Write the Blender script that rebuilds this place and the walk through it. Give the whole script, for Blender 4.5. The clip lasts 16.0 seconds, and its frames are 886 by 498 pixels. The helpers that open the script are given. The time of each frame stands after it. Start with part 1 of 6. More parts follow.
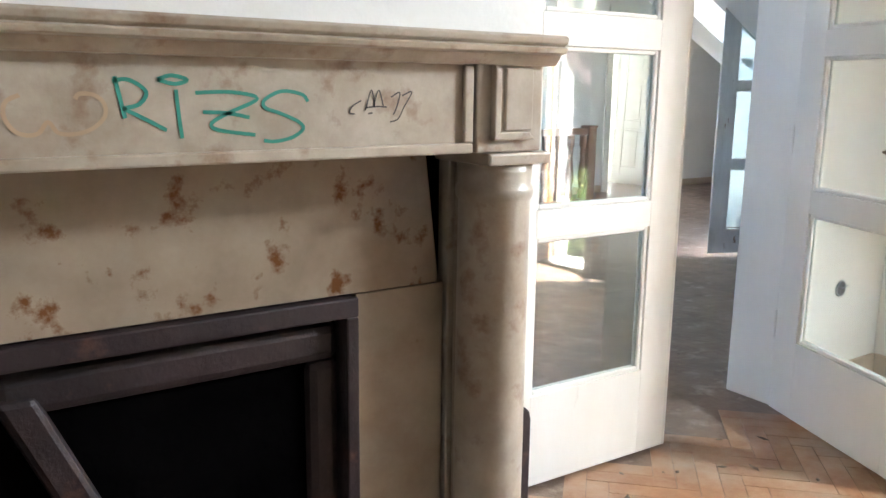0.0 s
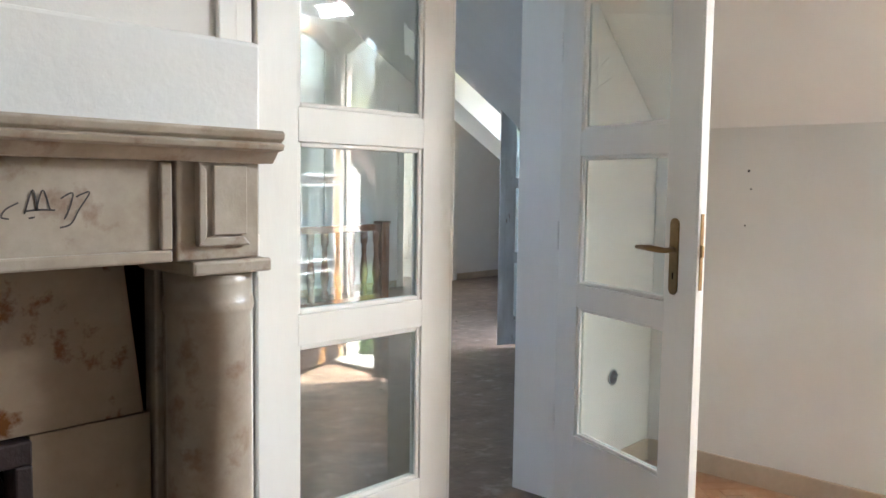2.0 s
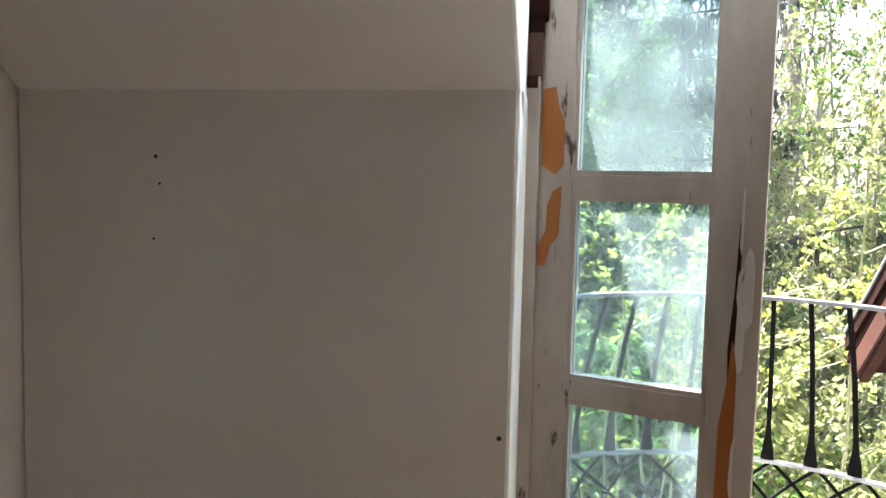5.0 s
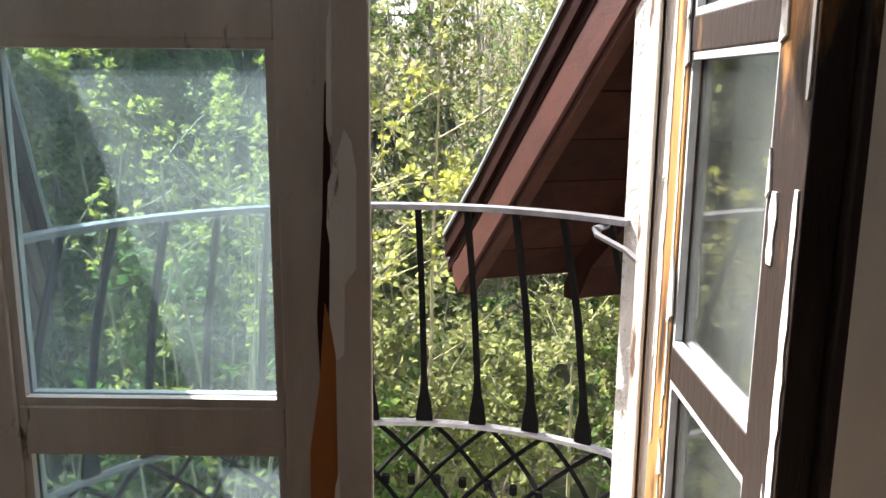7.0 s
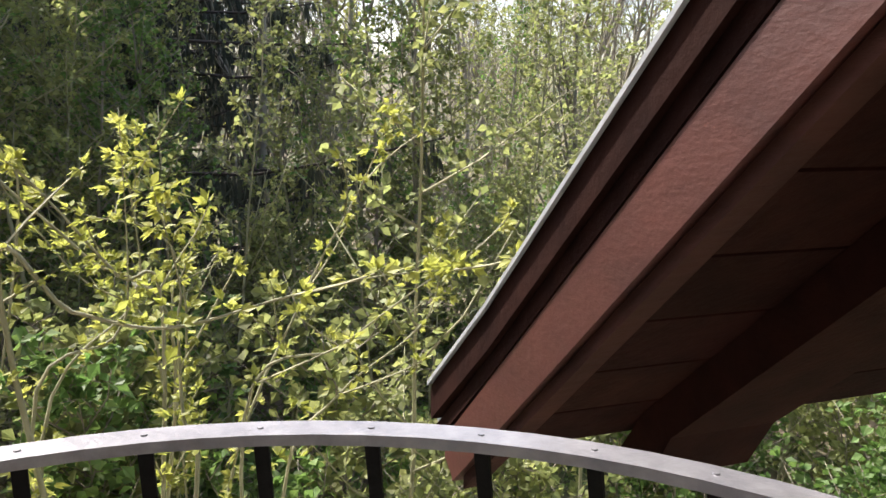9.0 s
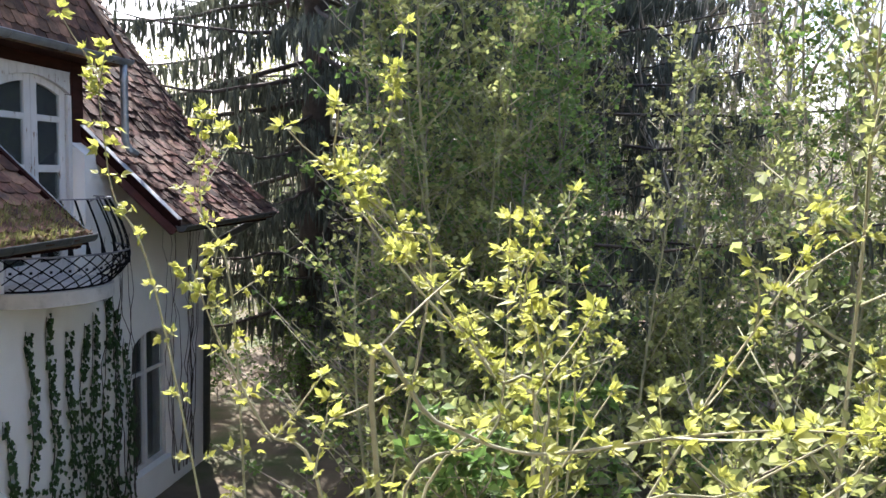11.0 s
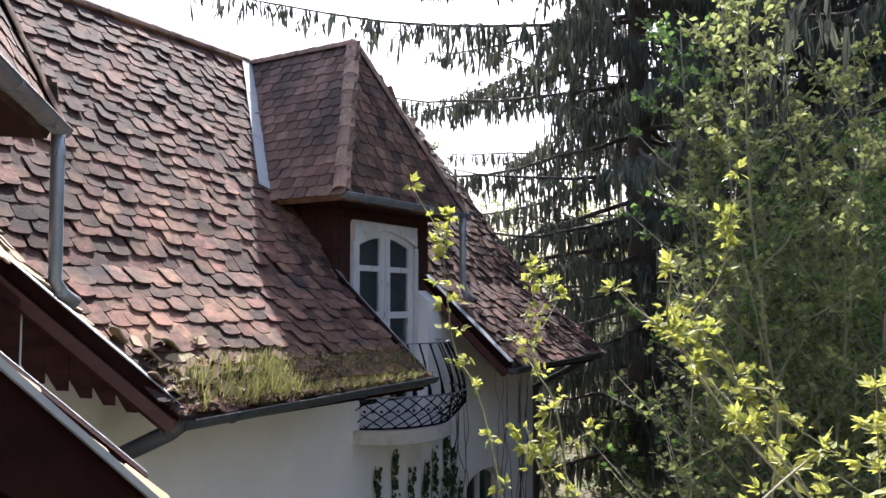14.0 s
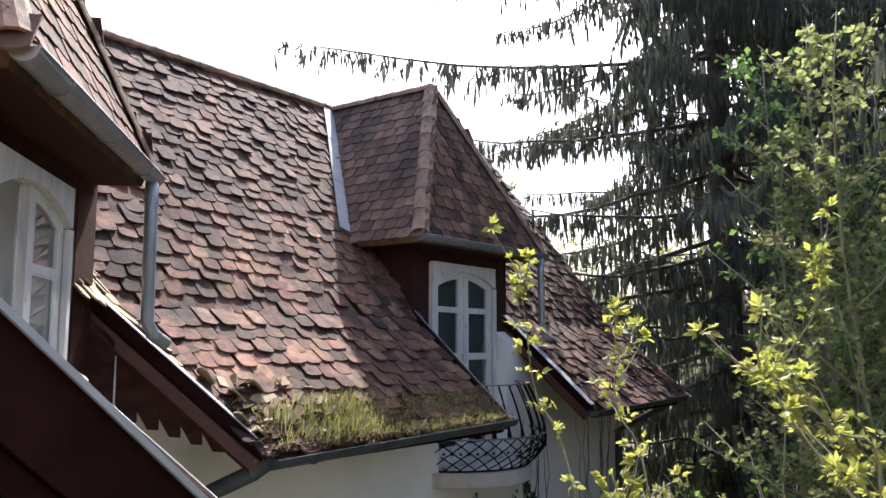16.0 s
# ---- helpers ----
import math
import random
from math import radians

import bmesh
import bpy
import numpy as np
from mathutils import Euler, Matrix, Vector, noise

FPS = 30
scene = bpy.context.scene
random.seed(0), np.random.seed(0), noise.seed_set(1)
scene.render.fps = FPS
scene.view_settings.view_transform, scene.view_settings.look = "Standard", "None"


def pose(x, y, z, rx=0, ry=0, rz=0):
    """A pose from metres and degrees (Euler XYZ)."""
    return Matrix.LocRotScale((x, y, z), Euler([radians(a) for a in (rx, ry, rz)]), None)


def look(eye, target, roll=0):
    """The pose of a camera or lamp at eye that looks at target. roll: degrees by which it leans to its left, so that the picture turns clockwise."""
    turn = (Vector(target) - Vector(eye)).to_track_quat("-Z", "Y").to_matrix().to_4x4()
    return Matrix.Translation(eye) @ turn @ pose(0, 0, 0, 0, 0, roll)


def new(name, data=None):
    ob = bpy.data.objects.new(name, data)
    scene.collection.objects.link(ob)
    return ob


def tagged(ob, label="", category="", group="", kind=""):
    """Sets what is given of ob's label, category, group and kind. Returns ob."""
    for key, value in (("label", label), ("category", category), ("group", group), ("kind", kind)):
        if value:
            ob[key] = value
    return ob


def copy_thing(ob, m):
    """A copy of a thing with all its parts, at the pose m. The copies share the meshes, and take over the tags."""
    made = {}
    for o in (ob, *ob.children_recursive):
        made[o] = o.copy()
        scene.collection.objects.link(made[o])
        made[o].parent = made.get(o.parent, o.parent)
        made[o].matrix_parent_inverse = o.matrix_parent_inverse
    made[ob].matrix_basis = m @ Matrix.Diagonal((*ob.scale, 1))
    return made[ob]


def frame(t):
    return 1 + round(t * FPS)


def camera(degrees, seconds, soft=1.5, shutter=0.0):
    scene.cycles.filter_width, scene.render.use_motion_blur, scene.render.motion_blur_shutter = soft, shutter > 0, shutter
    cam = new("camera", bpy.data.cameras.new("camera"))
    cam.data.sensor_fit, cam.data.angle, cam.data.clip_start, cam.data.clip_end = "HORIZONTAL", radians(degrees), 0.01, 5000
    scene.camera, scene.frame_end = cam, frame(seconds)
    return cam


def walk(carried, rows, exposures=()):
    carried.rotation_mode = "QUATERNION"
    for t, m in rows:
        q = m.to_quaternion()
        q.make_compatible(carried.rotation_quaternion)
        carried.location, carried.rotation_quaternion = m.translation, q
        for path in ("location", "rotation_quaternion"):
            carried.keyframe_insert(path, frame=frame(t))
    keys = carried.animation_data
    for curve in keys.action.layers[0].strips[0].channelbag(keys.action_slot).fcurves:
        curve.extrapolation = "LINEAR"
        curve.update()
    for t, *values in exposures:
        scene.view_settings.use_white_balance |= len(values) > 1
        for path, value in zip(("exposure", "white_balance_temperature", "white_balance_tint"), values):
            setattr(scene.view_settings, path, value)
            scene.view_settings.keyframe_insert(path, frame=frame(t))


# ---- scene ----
LENS = 57.0
PATH = [
    (0.0, 0.0, 0.0, 1.23, -33.9, -11.3, -0.7),
    (0.5, 0.012, -0.012, 1.237, -36.3, -8.8, -0.6),
    (1.0, 0.032, -0.048, 1.244, -38.5, -7.1, -0.7),
    (1.5, 0.068, -0.042, 1.244, -42.1, -5.2, -0.6),
    (2.0, 0.184, 0.028, 1.236, -47.5, -4.5, -0.8),
    (2.5, 0.335, 0.137, 1.258, -52.2, -4.1, -0.9),
    (3.0, 0.457, 0.184, 1.256, -56.8, -3.8, -0.6),
    (3.5, 0.701, 0.204, 1.259, -58.6, -3.9, -0.4),
    (4.0, 0.923, 0.193, 1.251, -61.5, -3.7, -0.3),
    (4.5, 1.204, 0.208, 1.242, -69.5, -3.5, -1.0),
    (5.0, 1.461, 0.212, 1.258, -79.8, -4.7, -1.3),
    (5.2, 1.553, 0.185, 1.245, -84.0, -6.4, -1.0),
    (7.3, 2.665, -0.007, 1.174, -111.1, -11.43, -0.6),
    (7.5, 2.771, -0.075, 1.174, -111.75, -11.46, -0.7),
    (8.0, 3.007, -0.176, 1.185, -113.04, -11.73, -0.52),
    (8.5, 3.276, -0.204, 1.218, -114.81, -11.39, -0.63),
    (9.0, 3.52, -0.304, 1.224, -110.51, -9.53, -0.47),
    (9.5, 3.712, -0.398, 1.253, -101.31, -8.16, -0.3),
    (10.0, 3.806, -0.417, 1.281, -92.72, -6.83, -0.8),
    (12.5, 3.851, -0.419, 1.354, -70.2, -2.7, -0.3),
    (13.0, 3.844, -0.411, 1.372, -65.5, -0.7, -0.2),
    (13.5, 3.842, -0.401, 1.392, -61.5, 1.4, -0.4),
    (14.0, 3.84, -0.397, 1.403, -59.1, 3.8, -0.1),
    (14.5, 3.829, -0.392, 1.408, -57.9, 5.1, 0.1),
    (15.0, 3.823, -0.388, 1.41, -56.3, 6.0, 0.0),
    (15.5, 3.825, -0.389, 1.412, -54.9, 6.4, -0.1),
    (16.0, 3.824, -0.39, 1.413, -53.7, 6.6, -0.2),
]
EXPOSURES = [
    (0.0, 5.5, 5950, 8), (1.5, 4.95, 5950, 8), (2.2, 4.9, 5950, 8), (3.0, 4.65, 6000, 9), (4.0, 4.55, 6050, 9), (4.5, 3.9, 6100, 9),
    (5.2, 3.05, 6150, 9), (7.3, 2.05, 6400, 13), (8.5, 1.5, 6550, 14), (9.0, 1.35, 6500, 13), (9.5, 1.9, 6300, 13),
    (10.0, 1.85, 6200, 14), (12.5, 2.0, 6000, 18), (14.0, 1.4, 6050, 16), (16.0, 1.38, 6150, 15)]
cam = camera(LENS, 16.0)
walk(cam, [(t, pose(x, y, z, 90 + p, r, w)) for t, x, y, z, w, p, r in PATH], EXPOSURES)

# ---- light ----
SUN_EL, SUN_DIR = 50.0, (0.86, 0.51)
world = bpy.data.worlds.new("world")
scene.world = world
world.use_nodes = True
wn = world.node_tree
sky = wn.nodes.new("ShaderNodeTexSky")
sky.sky_type, sky.sun_disc = "NISHITA", False
sky.sun_elevation = radians(SUN_EL)
sky.sun_rotation = math.atan2(SUN_DIR[0], SUN_DIR[1])
sky.air_density, sky.dust_density, sky.ozone_density = 1.0, 4.0, 1.0
wn.links.new(sky.outputs[0], wn.nodes["Background"].inputs[0])
wn.nodes["Background"].inputs[1].default_value = 0.15
sun_data = bpy.data.lights.new("sun", "SUN")
sun_data.energy, sun_data.angle, sun_data.color = 5.0, radians(0.6), (1.0, 0.95, 0.86)
sun = new("sun", sun_data)
ce, se = math.cos(radians(SUN_EL)), math.sin(radians(SUN_EL))
sun.matrix_world = look((SUN_DIR[0] * ce * 40, SUN_DIR[1] * ce * 40, se * 40), (0, 0, 0))


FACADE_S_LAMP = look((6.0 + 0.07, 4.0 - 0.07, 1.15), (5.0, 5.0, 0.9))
# added area lamps: sky light at two windows, and fill for the back room
def fill_lamp(name, m, w, h, watts):
    lamp = bpy.data.lights.new(name, "AREA")
    lamp.shape, lamp.size, lamp.size_y, lamp.energy, lamp.color = "RECTANGLE", w, h, watts, (0.96, 0.98, 1.0)
    new(name, lamp).matrix_world = m


# thin strip under the bay lid, out of view, added to brighten the room
fill_lamp("daylight_east_window", look((3.70, -0.24, 2.35), (2.6, 0.1, 1.2)), 1.1, 0.09, 6.5)
# no window seen there; lamp added to brighten the back room
fill_lamp("daylight_back_room_window", look((8.1, 9.3, 1.5), (8.1, 0, 1.3)), 1.3, 1.3, 2.4)
fill_lamp("daylight_corner_window", FACADE_S_LAMP, 1.2, 2.0, 0.5)


# ---- materials ----
def surf(name, c1, c2, scale=6.0, rough=0.7, bump=0.15, bump_scale=40.0, stain=None, rand=0.0, island=0.0, metal=0.0,
         stretch=(1, 1, 1), rotate=0.0, detail=6.0, spec=0.5, contrast=(0.35, 0.68)):
    """Two-scale noise colour with bump; stain = (colour, scale, low, high); rand / island: value shift per object / per island."""
    m = bpy.data.materials.new(name)
    m.use_nodes = True
    t = m.node_tree
    N, L = t.nodes, t.links
    p = N["Principled BSDF"]
    geo = N.new("ShaderNodeNewGeometry")
    mp = N.new("ShaderNodeMapping")
    mp.inputs["Scale"].default_value = stretch
    mp.inputs["Rotation"].default_value = (0, 0, rotate)
    L.new(geo.outputs["Position"], mp.inputs[0])

    def noise_node(sc, det):
        n = N.new("ShaderNodeTexNoise")
        n.inputs["Scale"].default_value = sc
        n.inputs["Detail"].default_value = det
        n.inputs["Roughness"].default_value = 0.62
        L.new(mp.outputs[0], n.inputs["Vector"])
        return n

    def ramp(a, b):
        r = N.new("ShaderNodeMapRange")
        r.inputs[1].default_value, r.inputs[2].default_value = a, b
        return r

    def mix(fac, a, b, kind="MIX"):
        x = N.new("ShaderNodeMix")
        x.data_type, x.blend_type = "RGBA", kind
        for sock, v in ((x.inputs[0], fac), (x.inputs[6], a), (x.inputs[7], b)):
            if hasattr(v, "is_output"):
                L.new(v, sock)
            elif isinstance(v, (int, float)):
                sock.default_value = v
            else:
                sock.default_value = (*v, 1)
        return x.outputs[2]

    n1 = noise_node(scale, detail)
    r1 = ramp(*contrast)
    L.new(n1.outputs[0], r1.inputs[0])
    col = mix(r1.outputs[0], c1, c2)
    n2 = noise_node(scale * 0.17 + 0.3, 3)
    r2 = ramp(0.3, 0.7)
    L.new(n2.outputs[0], r2.inputs[0])
    col = mix(0.35, col, mix(r2.outputs[0], c1, c2))
    rough_out = None
    if stain:
        n3 = noise_node(stain[1], 8)
        r3 = ramp(stain[2], stain[3])
        L.new(n3.outputs[0], r3.inputs[0])
        col = mix(r3.outputs[0], col, stain[0])
    for amount, src in ((rand, "object"), (island, "island")):
        if amount:
            if src == "object":
                out = N.new("ShaderNodeObjectInfo").outputs["Random"]
            else:
                out = geo.outputs["Random Per Island"]
            hs = N.new("ShaderNodeHueSaturation")
            rv = N.new("ShaderNodeMapRange")
            rv.inputs[3].default_value, rv.inputs[4].default_value = 1 - amount, 1 + amount
            L.new(out, rv.inputs[0])
            L.new(rv.outputs[0], hs.inputs["Value"])
            rh = N.new("ShaderNodeMapRange")
            rh.inputs[3].default_value, rh.inputs[4].default_value = 0.5 - amount * 0.022, 0.5 + amount * 0.022
            mul = N.new("ShaderNodeMath")
            mul.operation = "FRACT"
            m7 = N.new("ShaderNodeMath")
            m7.operation = "MULTIPLY"
            m7.inputs[1].default_value = 7.31
            L.new(out, m7.inputs[0])
            L.new(m7.outputs[0], mul.inputs[0])
            L.new(mul.outputs[0], rh.inputs[0])
            L.new(rh.outputs[0], hs.inputs["Hue"])
            L.new(col, hs.inputs["Color"])
            col = hs.outputs[0]
    L.new(col, p.inputs["Base Color"])
    p.inputs["Roughness"].default_value = rough
    p.inputs["Metallic"].default_value = metal
    p.inputs["Specular IOR Level"].default_value = spec
    if bump:
        nb = noise_node(bump_scale, 6)
        b = N.new("ShaderNodeBump")
        b.inputs["Strength"].default_value = min(1.0, bump)
        b.inputs["Distance"].default_value = 0.01
        L.new(nb.outputs[0], b.inputs["Height"])
        L.new(b.outputs[0], p.inputs["Normal"])
    return m


def glass(name, haze=0.0, tint=(0.92, 0.96, 0.95), haze_colour=(0.75, 0.8, 0.8)):
    """A thin pane: clear, mirror-like by Fresnel, with dust."""
    m = bpy.data.materials.new(name)
    m.use_nodes = True
    t = m.node_tree
    N, L = t.nodes, t.links
    N.remove(N["Principled BSDF"])
    tr, gl = N.new("ShaderNodeBsdfTransparent"), N.new("ShaderNodeBsdfGlossy")
    tr.inputs[0].default_value = (*tint, 1)
    gl.inputs["Roughness"].default_value = 0.02
    lw = N.new("ShaderNodeLayerWeight")
    lw.inputs[0].default_value = 0.5
    pw, sc = N.new("ShaderNodeMath"), N.new("ShaderNodeMath")
    pw.operation, pw.inputs[1].default_value = "POWER", 5.0
    sc.operation, sc.inputs[1].default_value, sc.inputs[2].default_value = "MULTIPLY_ADD", 0.9, 0.085
    L.new(lw.outputs["Facing"], pw.inputs[0])
    L.new(pw.outputs[0], sc.inputs[0])
    mx = N.new("ShaderNodeMixShader")
    L.new(sc.outputs[0], mx.inputs[0])
    L.new(tr.outputs[0], mx.inputs[1])
    L.new(gl.outputs[0], mx.inputs[2])
    out = mx.outputs[0]
    if haze:
        tl, df = N.new("ShaderNodeBsdfTranslucent"), N.new("ShaderNodeBsdfDiffuse")
        for b in (tl, df):
            b.inputs[0].default_value = (*haze_colour, 1)
        m0 = N.new("ShaderNodeMixShader")
        m0.inputs[0].default_value = 0.5
        L.new(tl.outputs[0], m0.inputs[1])
        L.new(df.outputs[0], m0.inputs[2])
        geo, nz, rg = N.new("ShaderNodeNewGeometry"), N.new("ShaderNodeTexNoise"), N.new("ShaderNodeMapRange")
        nz.inputs["Scale"].default_value = 5.0
        nz.inputs["Detail"].default_value = 6.0
        L.new(geo.outputs["Position"], nz.inputs["Vector"])
        L.new(nz.outputs[0], rg.inputs[0])
        rg.inputs[1].default_value, rg.inputs[2].default_value = 0.3, 0.75
        rg.inputs[3].default_value, rg.inputs[4].default_value = haze * 0.35, haze * 1.6
        m1 = N.new("ShaderNodeMixShader")
        L.new(rg.outputs[0], m1.inputs[0])
        L.new(out, m1.inputs[1])
        L.new(m0.outputs[0], m1.inputs[2])
        out = m1.outputs[0]
    L.new(out, N["Material Output"].inputs[0])
    return m


def leafy(name, c1, c2, island=0.35, glow=0.45):
    """Leaves: diffuse plus light through the blade."""
    m = surf(name, c1, c2, 3.0, 0.55, 0.0, island=island, spec=0.35)
    t = m.node_tree
    N, L = t.nodes, t.links
    p = N["Principled BSDF"]
    tl, mx = N.new("ShaderNodeBsdfTranslucent"), N.new("ShaderNodeMixShader")
    src = p.inputs["Base Color"].links[0].from_socket
    hs = N.new("ShaderNodeHueSaturation")
    hs.inputs["Value"].default_value, hs.inputs["Saturation"].default_value = 1.5, 1.0
    L.new(src, hs.inputs["Color"])
    L.new(hs.outputs[0], tl.inputs[0])
    mx.inputs[0].default_value = glow
    L.new(p.outputs[0], mx.inputs[1])
    L.new(tl.outputs[0], mx.inputs[2])
    L.new(mx.outputs[0], N["Material Output"].inputs[0])
    return m


PLASTER = surf("plaster", (0.74, 0.72, 0.68), (0.80, 0.79, 0.76), 2.5, 0.9, 0.12, 90, stain=((0.55, 0.47, 0.38), 1.3, 0.66, 0.95))
CEILING = surf("ceiling_paint", (0.78, 0.77, 0.75), (0.83, 0.82, 0.80), 2.0, 0.9, 0.10, 60)
STUCCO = surf("stucco", (0.74, 0.72, 0.67), (0.84, 0.82, 0.77), 1.6, 0.95, 0.5, 60, stain=((0.36, 0.33, 0.27), 0.7, 0.60, 0.95))
RENDER = surf("rough_render", (0.34, 0.325, 0.305), (0.45, 0.43, 0.41), 8, 0.95, 1.0, 45, stain=((0.22, 0.19, 0.16), 60, 0.60, 0.68))
PAINT = surf("cream_paint", (0.74, 0.71, 0.64), (0.82, 0.80, 0.75), 4, 0.42, 0.10, 30, stain=((0.45, 0.40, 0.33), 9, 0.70, 0.85), stretch=(1, 1, 0.25))
WINPAINT = surf("weathered_white_paint", (0.50, 0.48, 0.45), (0.66, 0.65, 0.62), 12, 0.55, 0.3, 40, stain=((0.20, 0.12, 0.07), 22, 0.63, 0.67), stretch=(1, 1, 0.3))
# darker copy of the window paint: grime, plus indoor shade put into the tone
GRIMY_SHADED = surf("grimy_paint_with_shade", (0.36, 0.315, 0.275), (0.56, 0.51, 0.46), 9, 0.6, 0.3, 40, stain=((0.10, 0.055, 0.035), 20, 0.62, 0.68), stretch=(1, 1, 0.3))
RAWWOOD = surf("stripped_orange_wood", (0.20, 0.085, 0.022), (0.50, 0.27, 0.10), 9, 0.5, 0.3, 60, stain=((0.020, 0.012, 0.010), 5, 0.41, 0.48), stretch=(1, 1, 0.22))
PEEL = surf("bare_rust_wood", (0.36, 0.11, 0.02), (0.46, 0.17, 0.03), 10, 0.6, 0.3, 60, stretch=(1, 1, 0.2))
MARBLE = surf("beige_marble", (0.32, 0.25, 0.18), (0.50, 0.44, 0.36), 14, 0.30, 0.10, 50, stain=((0.19, 0.09, 0.042), 13, 0.55, 0.72))
MARBLE2 = surf("stained_marble_slab", (0.23, 0.17, 0.115), (0.36, 0.29, 0.21), 9, 0.16, 0.05, 30, stain=((0.15, 0.06, 0.02), 15, 0.575, 0.66))
SLAB = surf("plain_marble_slab", (0.27, 0.21, 0.145), (0.39, 0.325, 0.245), 9, 0.16, 0.05, 30, stain=((0.19, 0.10, 0.045), 14, 0.66, 0.76))
IRON = surf("dark_iron", (0.010, 0.007, 0.008), (0.040, 0.022, 0.022), 9, 0.5, 0.3, 40, metal=0.2, stain=((0.10, 0.045, 0.032), 16, 0.58, 0.74))
# soot taken down to near black; also colours shade in gaps and holes
SOOTSHADE = surf("soot_and_gap_shade", (0.0008, 0.0008, 0.0008), (0.003, 0.0026, 0.0026), 9, 1.0, 0.4, 30, spec=0.0)
ASH = surf("ash_debris", (0.05, 0.043, 0.035), (0.34, 0.29, 0.22), 40, 0.95, 0.8, 60, island=0.6)
PARQUET = surf("parquet_wood", (0.26, 0.12, 0.055), (0.40, 0.21, 0.10), 9, 0.34, 0.12, 60, stain=((0.36, 0.27, 0.19), 4.5, 0.42, 0.70), rand=0.10, stretch=(1, 1, 1))
DUSTY = surf("dusty_floor", (0.10, 0.062, 0.042), (0.24, 0.17, 0.12), 5.5, 0.42, 0.45, 22, stain=((0.36, 0.30, 0.24), 9, 0.55, 0.74), island=0.2)
SKIRT = surf("beige_skirting", (0.45, 0.35, 0.25), (0.58, 0.48, 0.36), 8, 0.5, 0.1, 40)
BRASS = surf("old_brass", (0.20, 0.12, 0.05), (0.34, 0.22, 0.10), 30, 0.38, 0.1, 80, metal=0.85)
DARKWOOD = surf("dark_stained_wood", (0.022, 0.010, 0.008), (0.058, 0.022, 0.016), 14, 0.8, 0.25, 60, stretch=(0.3, 0.3, 1), spec=0.12)
REDWOOD = surf("red_brown_stained_wood", (0.040, 0.012, 0.010), (0.085, 0.026, 0.020), 9, 0.5, 0.2, 50, stain=((0.26, 0.12, 0.09), 22, 0.68, 0.76), rand=0.12, stretch=(0.5, 0.5, 1))
# red-brown wood with the deep shade under the eaves put into its colour
SOFFIT = surf("shade_darkened_planks", (0.010, 0.0035, 0.003), (0.026, 0.009, 0.007), 9, 0.85, 0.3, 50, rand=0.25, spec=0.06)
OAKRAIL = surf("brown_varnished_wood", (0.11, 0.045, 0.018), (0.20, 0.085, 0.035), 10, 0.4, 0.15, 50)
ZINC = surf("weathered_zinc", (0.20, 0.23, 0.25), (0.36, 0.39, 0.41), 5, 0.42, 0.12, 30, metal=0.55)
DARKZINC = surf("dark_painted_gutter", (0.030, 0.036, 0.038), (0.075, 0.082, 0.082), 6, 0.5, 0.2, 30, stain=((0.12, 0.10, 0.075), 9, 0.6, 0.75))
RIDGECAP = surf("pale_ridge_tile", (0.15, 0.085, 0.055), (0.36, 0.235, 0.16), 9, 0.85, 0.5, 45, stain=((0.06, 0.05, 0.042), 4, 0.5, 0.7), island=0.4)
ZINCL = surf("pale_zinc_flashing", (0.30, 0.33, 0.35), (0.42, 0.44, 0.46), 6, 0.45, 0.15, 30, metal=0.2)
BLACKIRON = surf("black_painted_iron", (0.002, 0.0022, 0.0025), (0.006, 0.006, 0.007), 20, 0.7, 0.2, 60, spec=0.06)
RAILTOP = surf("worn_grey_iron", (0.16, 0.16, 0.18), (0.30, 0.30, 0.32), 25, 0.38, 0.2, 60, metal=0.5)
TILE = surf("clay_tile", (0.052, 0.029, 0.020), (0.225, 0.125, 0.078), 11, 0.85, 0.7, 45, stain=((0.028, 0.022, 0.020), 2.6, 0.44, 0.68), rand=0.65, island=0.65, spec=0.25)
TILE2 = surf("dark_clay_tile", (0.075, 0.052, 0.040), (0.21, 0.125, 0.082), 8, 0.85, 0.5, 45, stain=((0.035, 0.030, 0.027), 1.9, 0.44, 0.70), rand=0.45, island=0.45, spec=0.25)
MOSS = surf("lichen_tile", (0.20, 0.14, 0.085), (0.34, 0.25, 0.16), 6, 0.8, 0.5, 45, stain=((0.16, 0.15, 0.05), 3, 0.45, 0.7), island=0.3)
CONCRETE = surf("old_concrete", (0.42, 0.40, 0.36), (0.56, 0.54, 0.49), 6, 0.9, 0.5, 40, stain=((0.15, 0.13, 0.11), 3, 0.55, 0.8))
SOIL = surf("leaf_litter", (0.09, 0.07, 0.045), (0.18, 0.145, 0.095), 2.0, 0.95, 0.6, 12, stain=((0.05, 0.08, 0.02), 0.7, 0.45, 0.65))
BARK = surf("grey_bark", (0.14, 0.12, 0.09), (0.30, 0.27, 0.21), 14, 0.85, 0.5, 40, stretch=(1, 1, 0.3), rand=0.2)
GREENBARK = surf("pale_green_bark", (0.17, 0.17, 0.085), (0.30, 0.29, 0.17), 10, 0.7, 0.3, 40, stretch=(1, 1, 0.3))
DARKBARK = surf("dark_spruce_bark", (0.045, 0.035, 0.028), (0.09, 0.07, 0.055), 12, 0.9, 0.5, 40)
LEAF_Y = leafy("young_yellow_leaf", (0.22, 0.245, 0.042), (0.33, 0.33, 0.085), 0.3, 0.45)
LEAF_G = leafy("fresh_green_leaf", (0.135, 0.165, 0.055), (0.225, 0.235, 0.085), 0.4, 0.5)
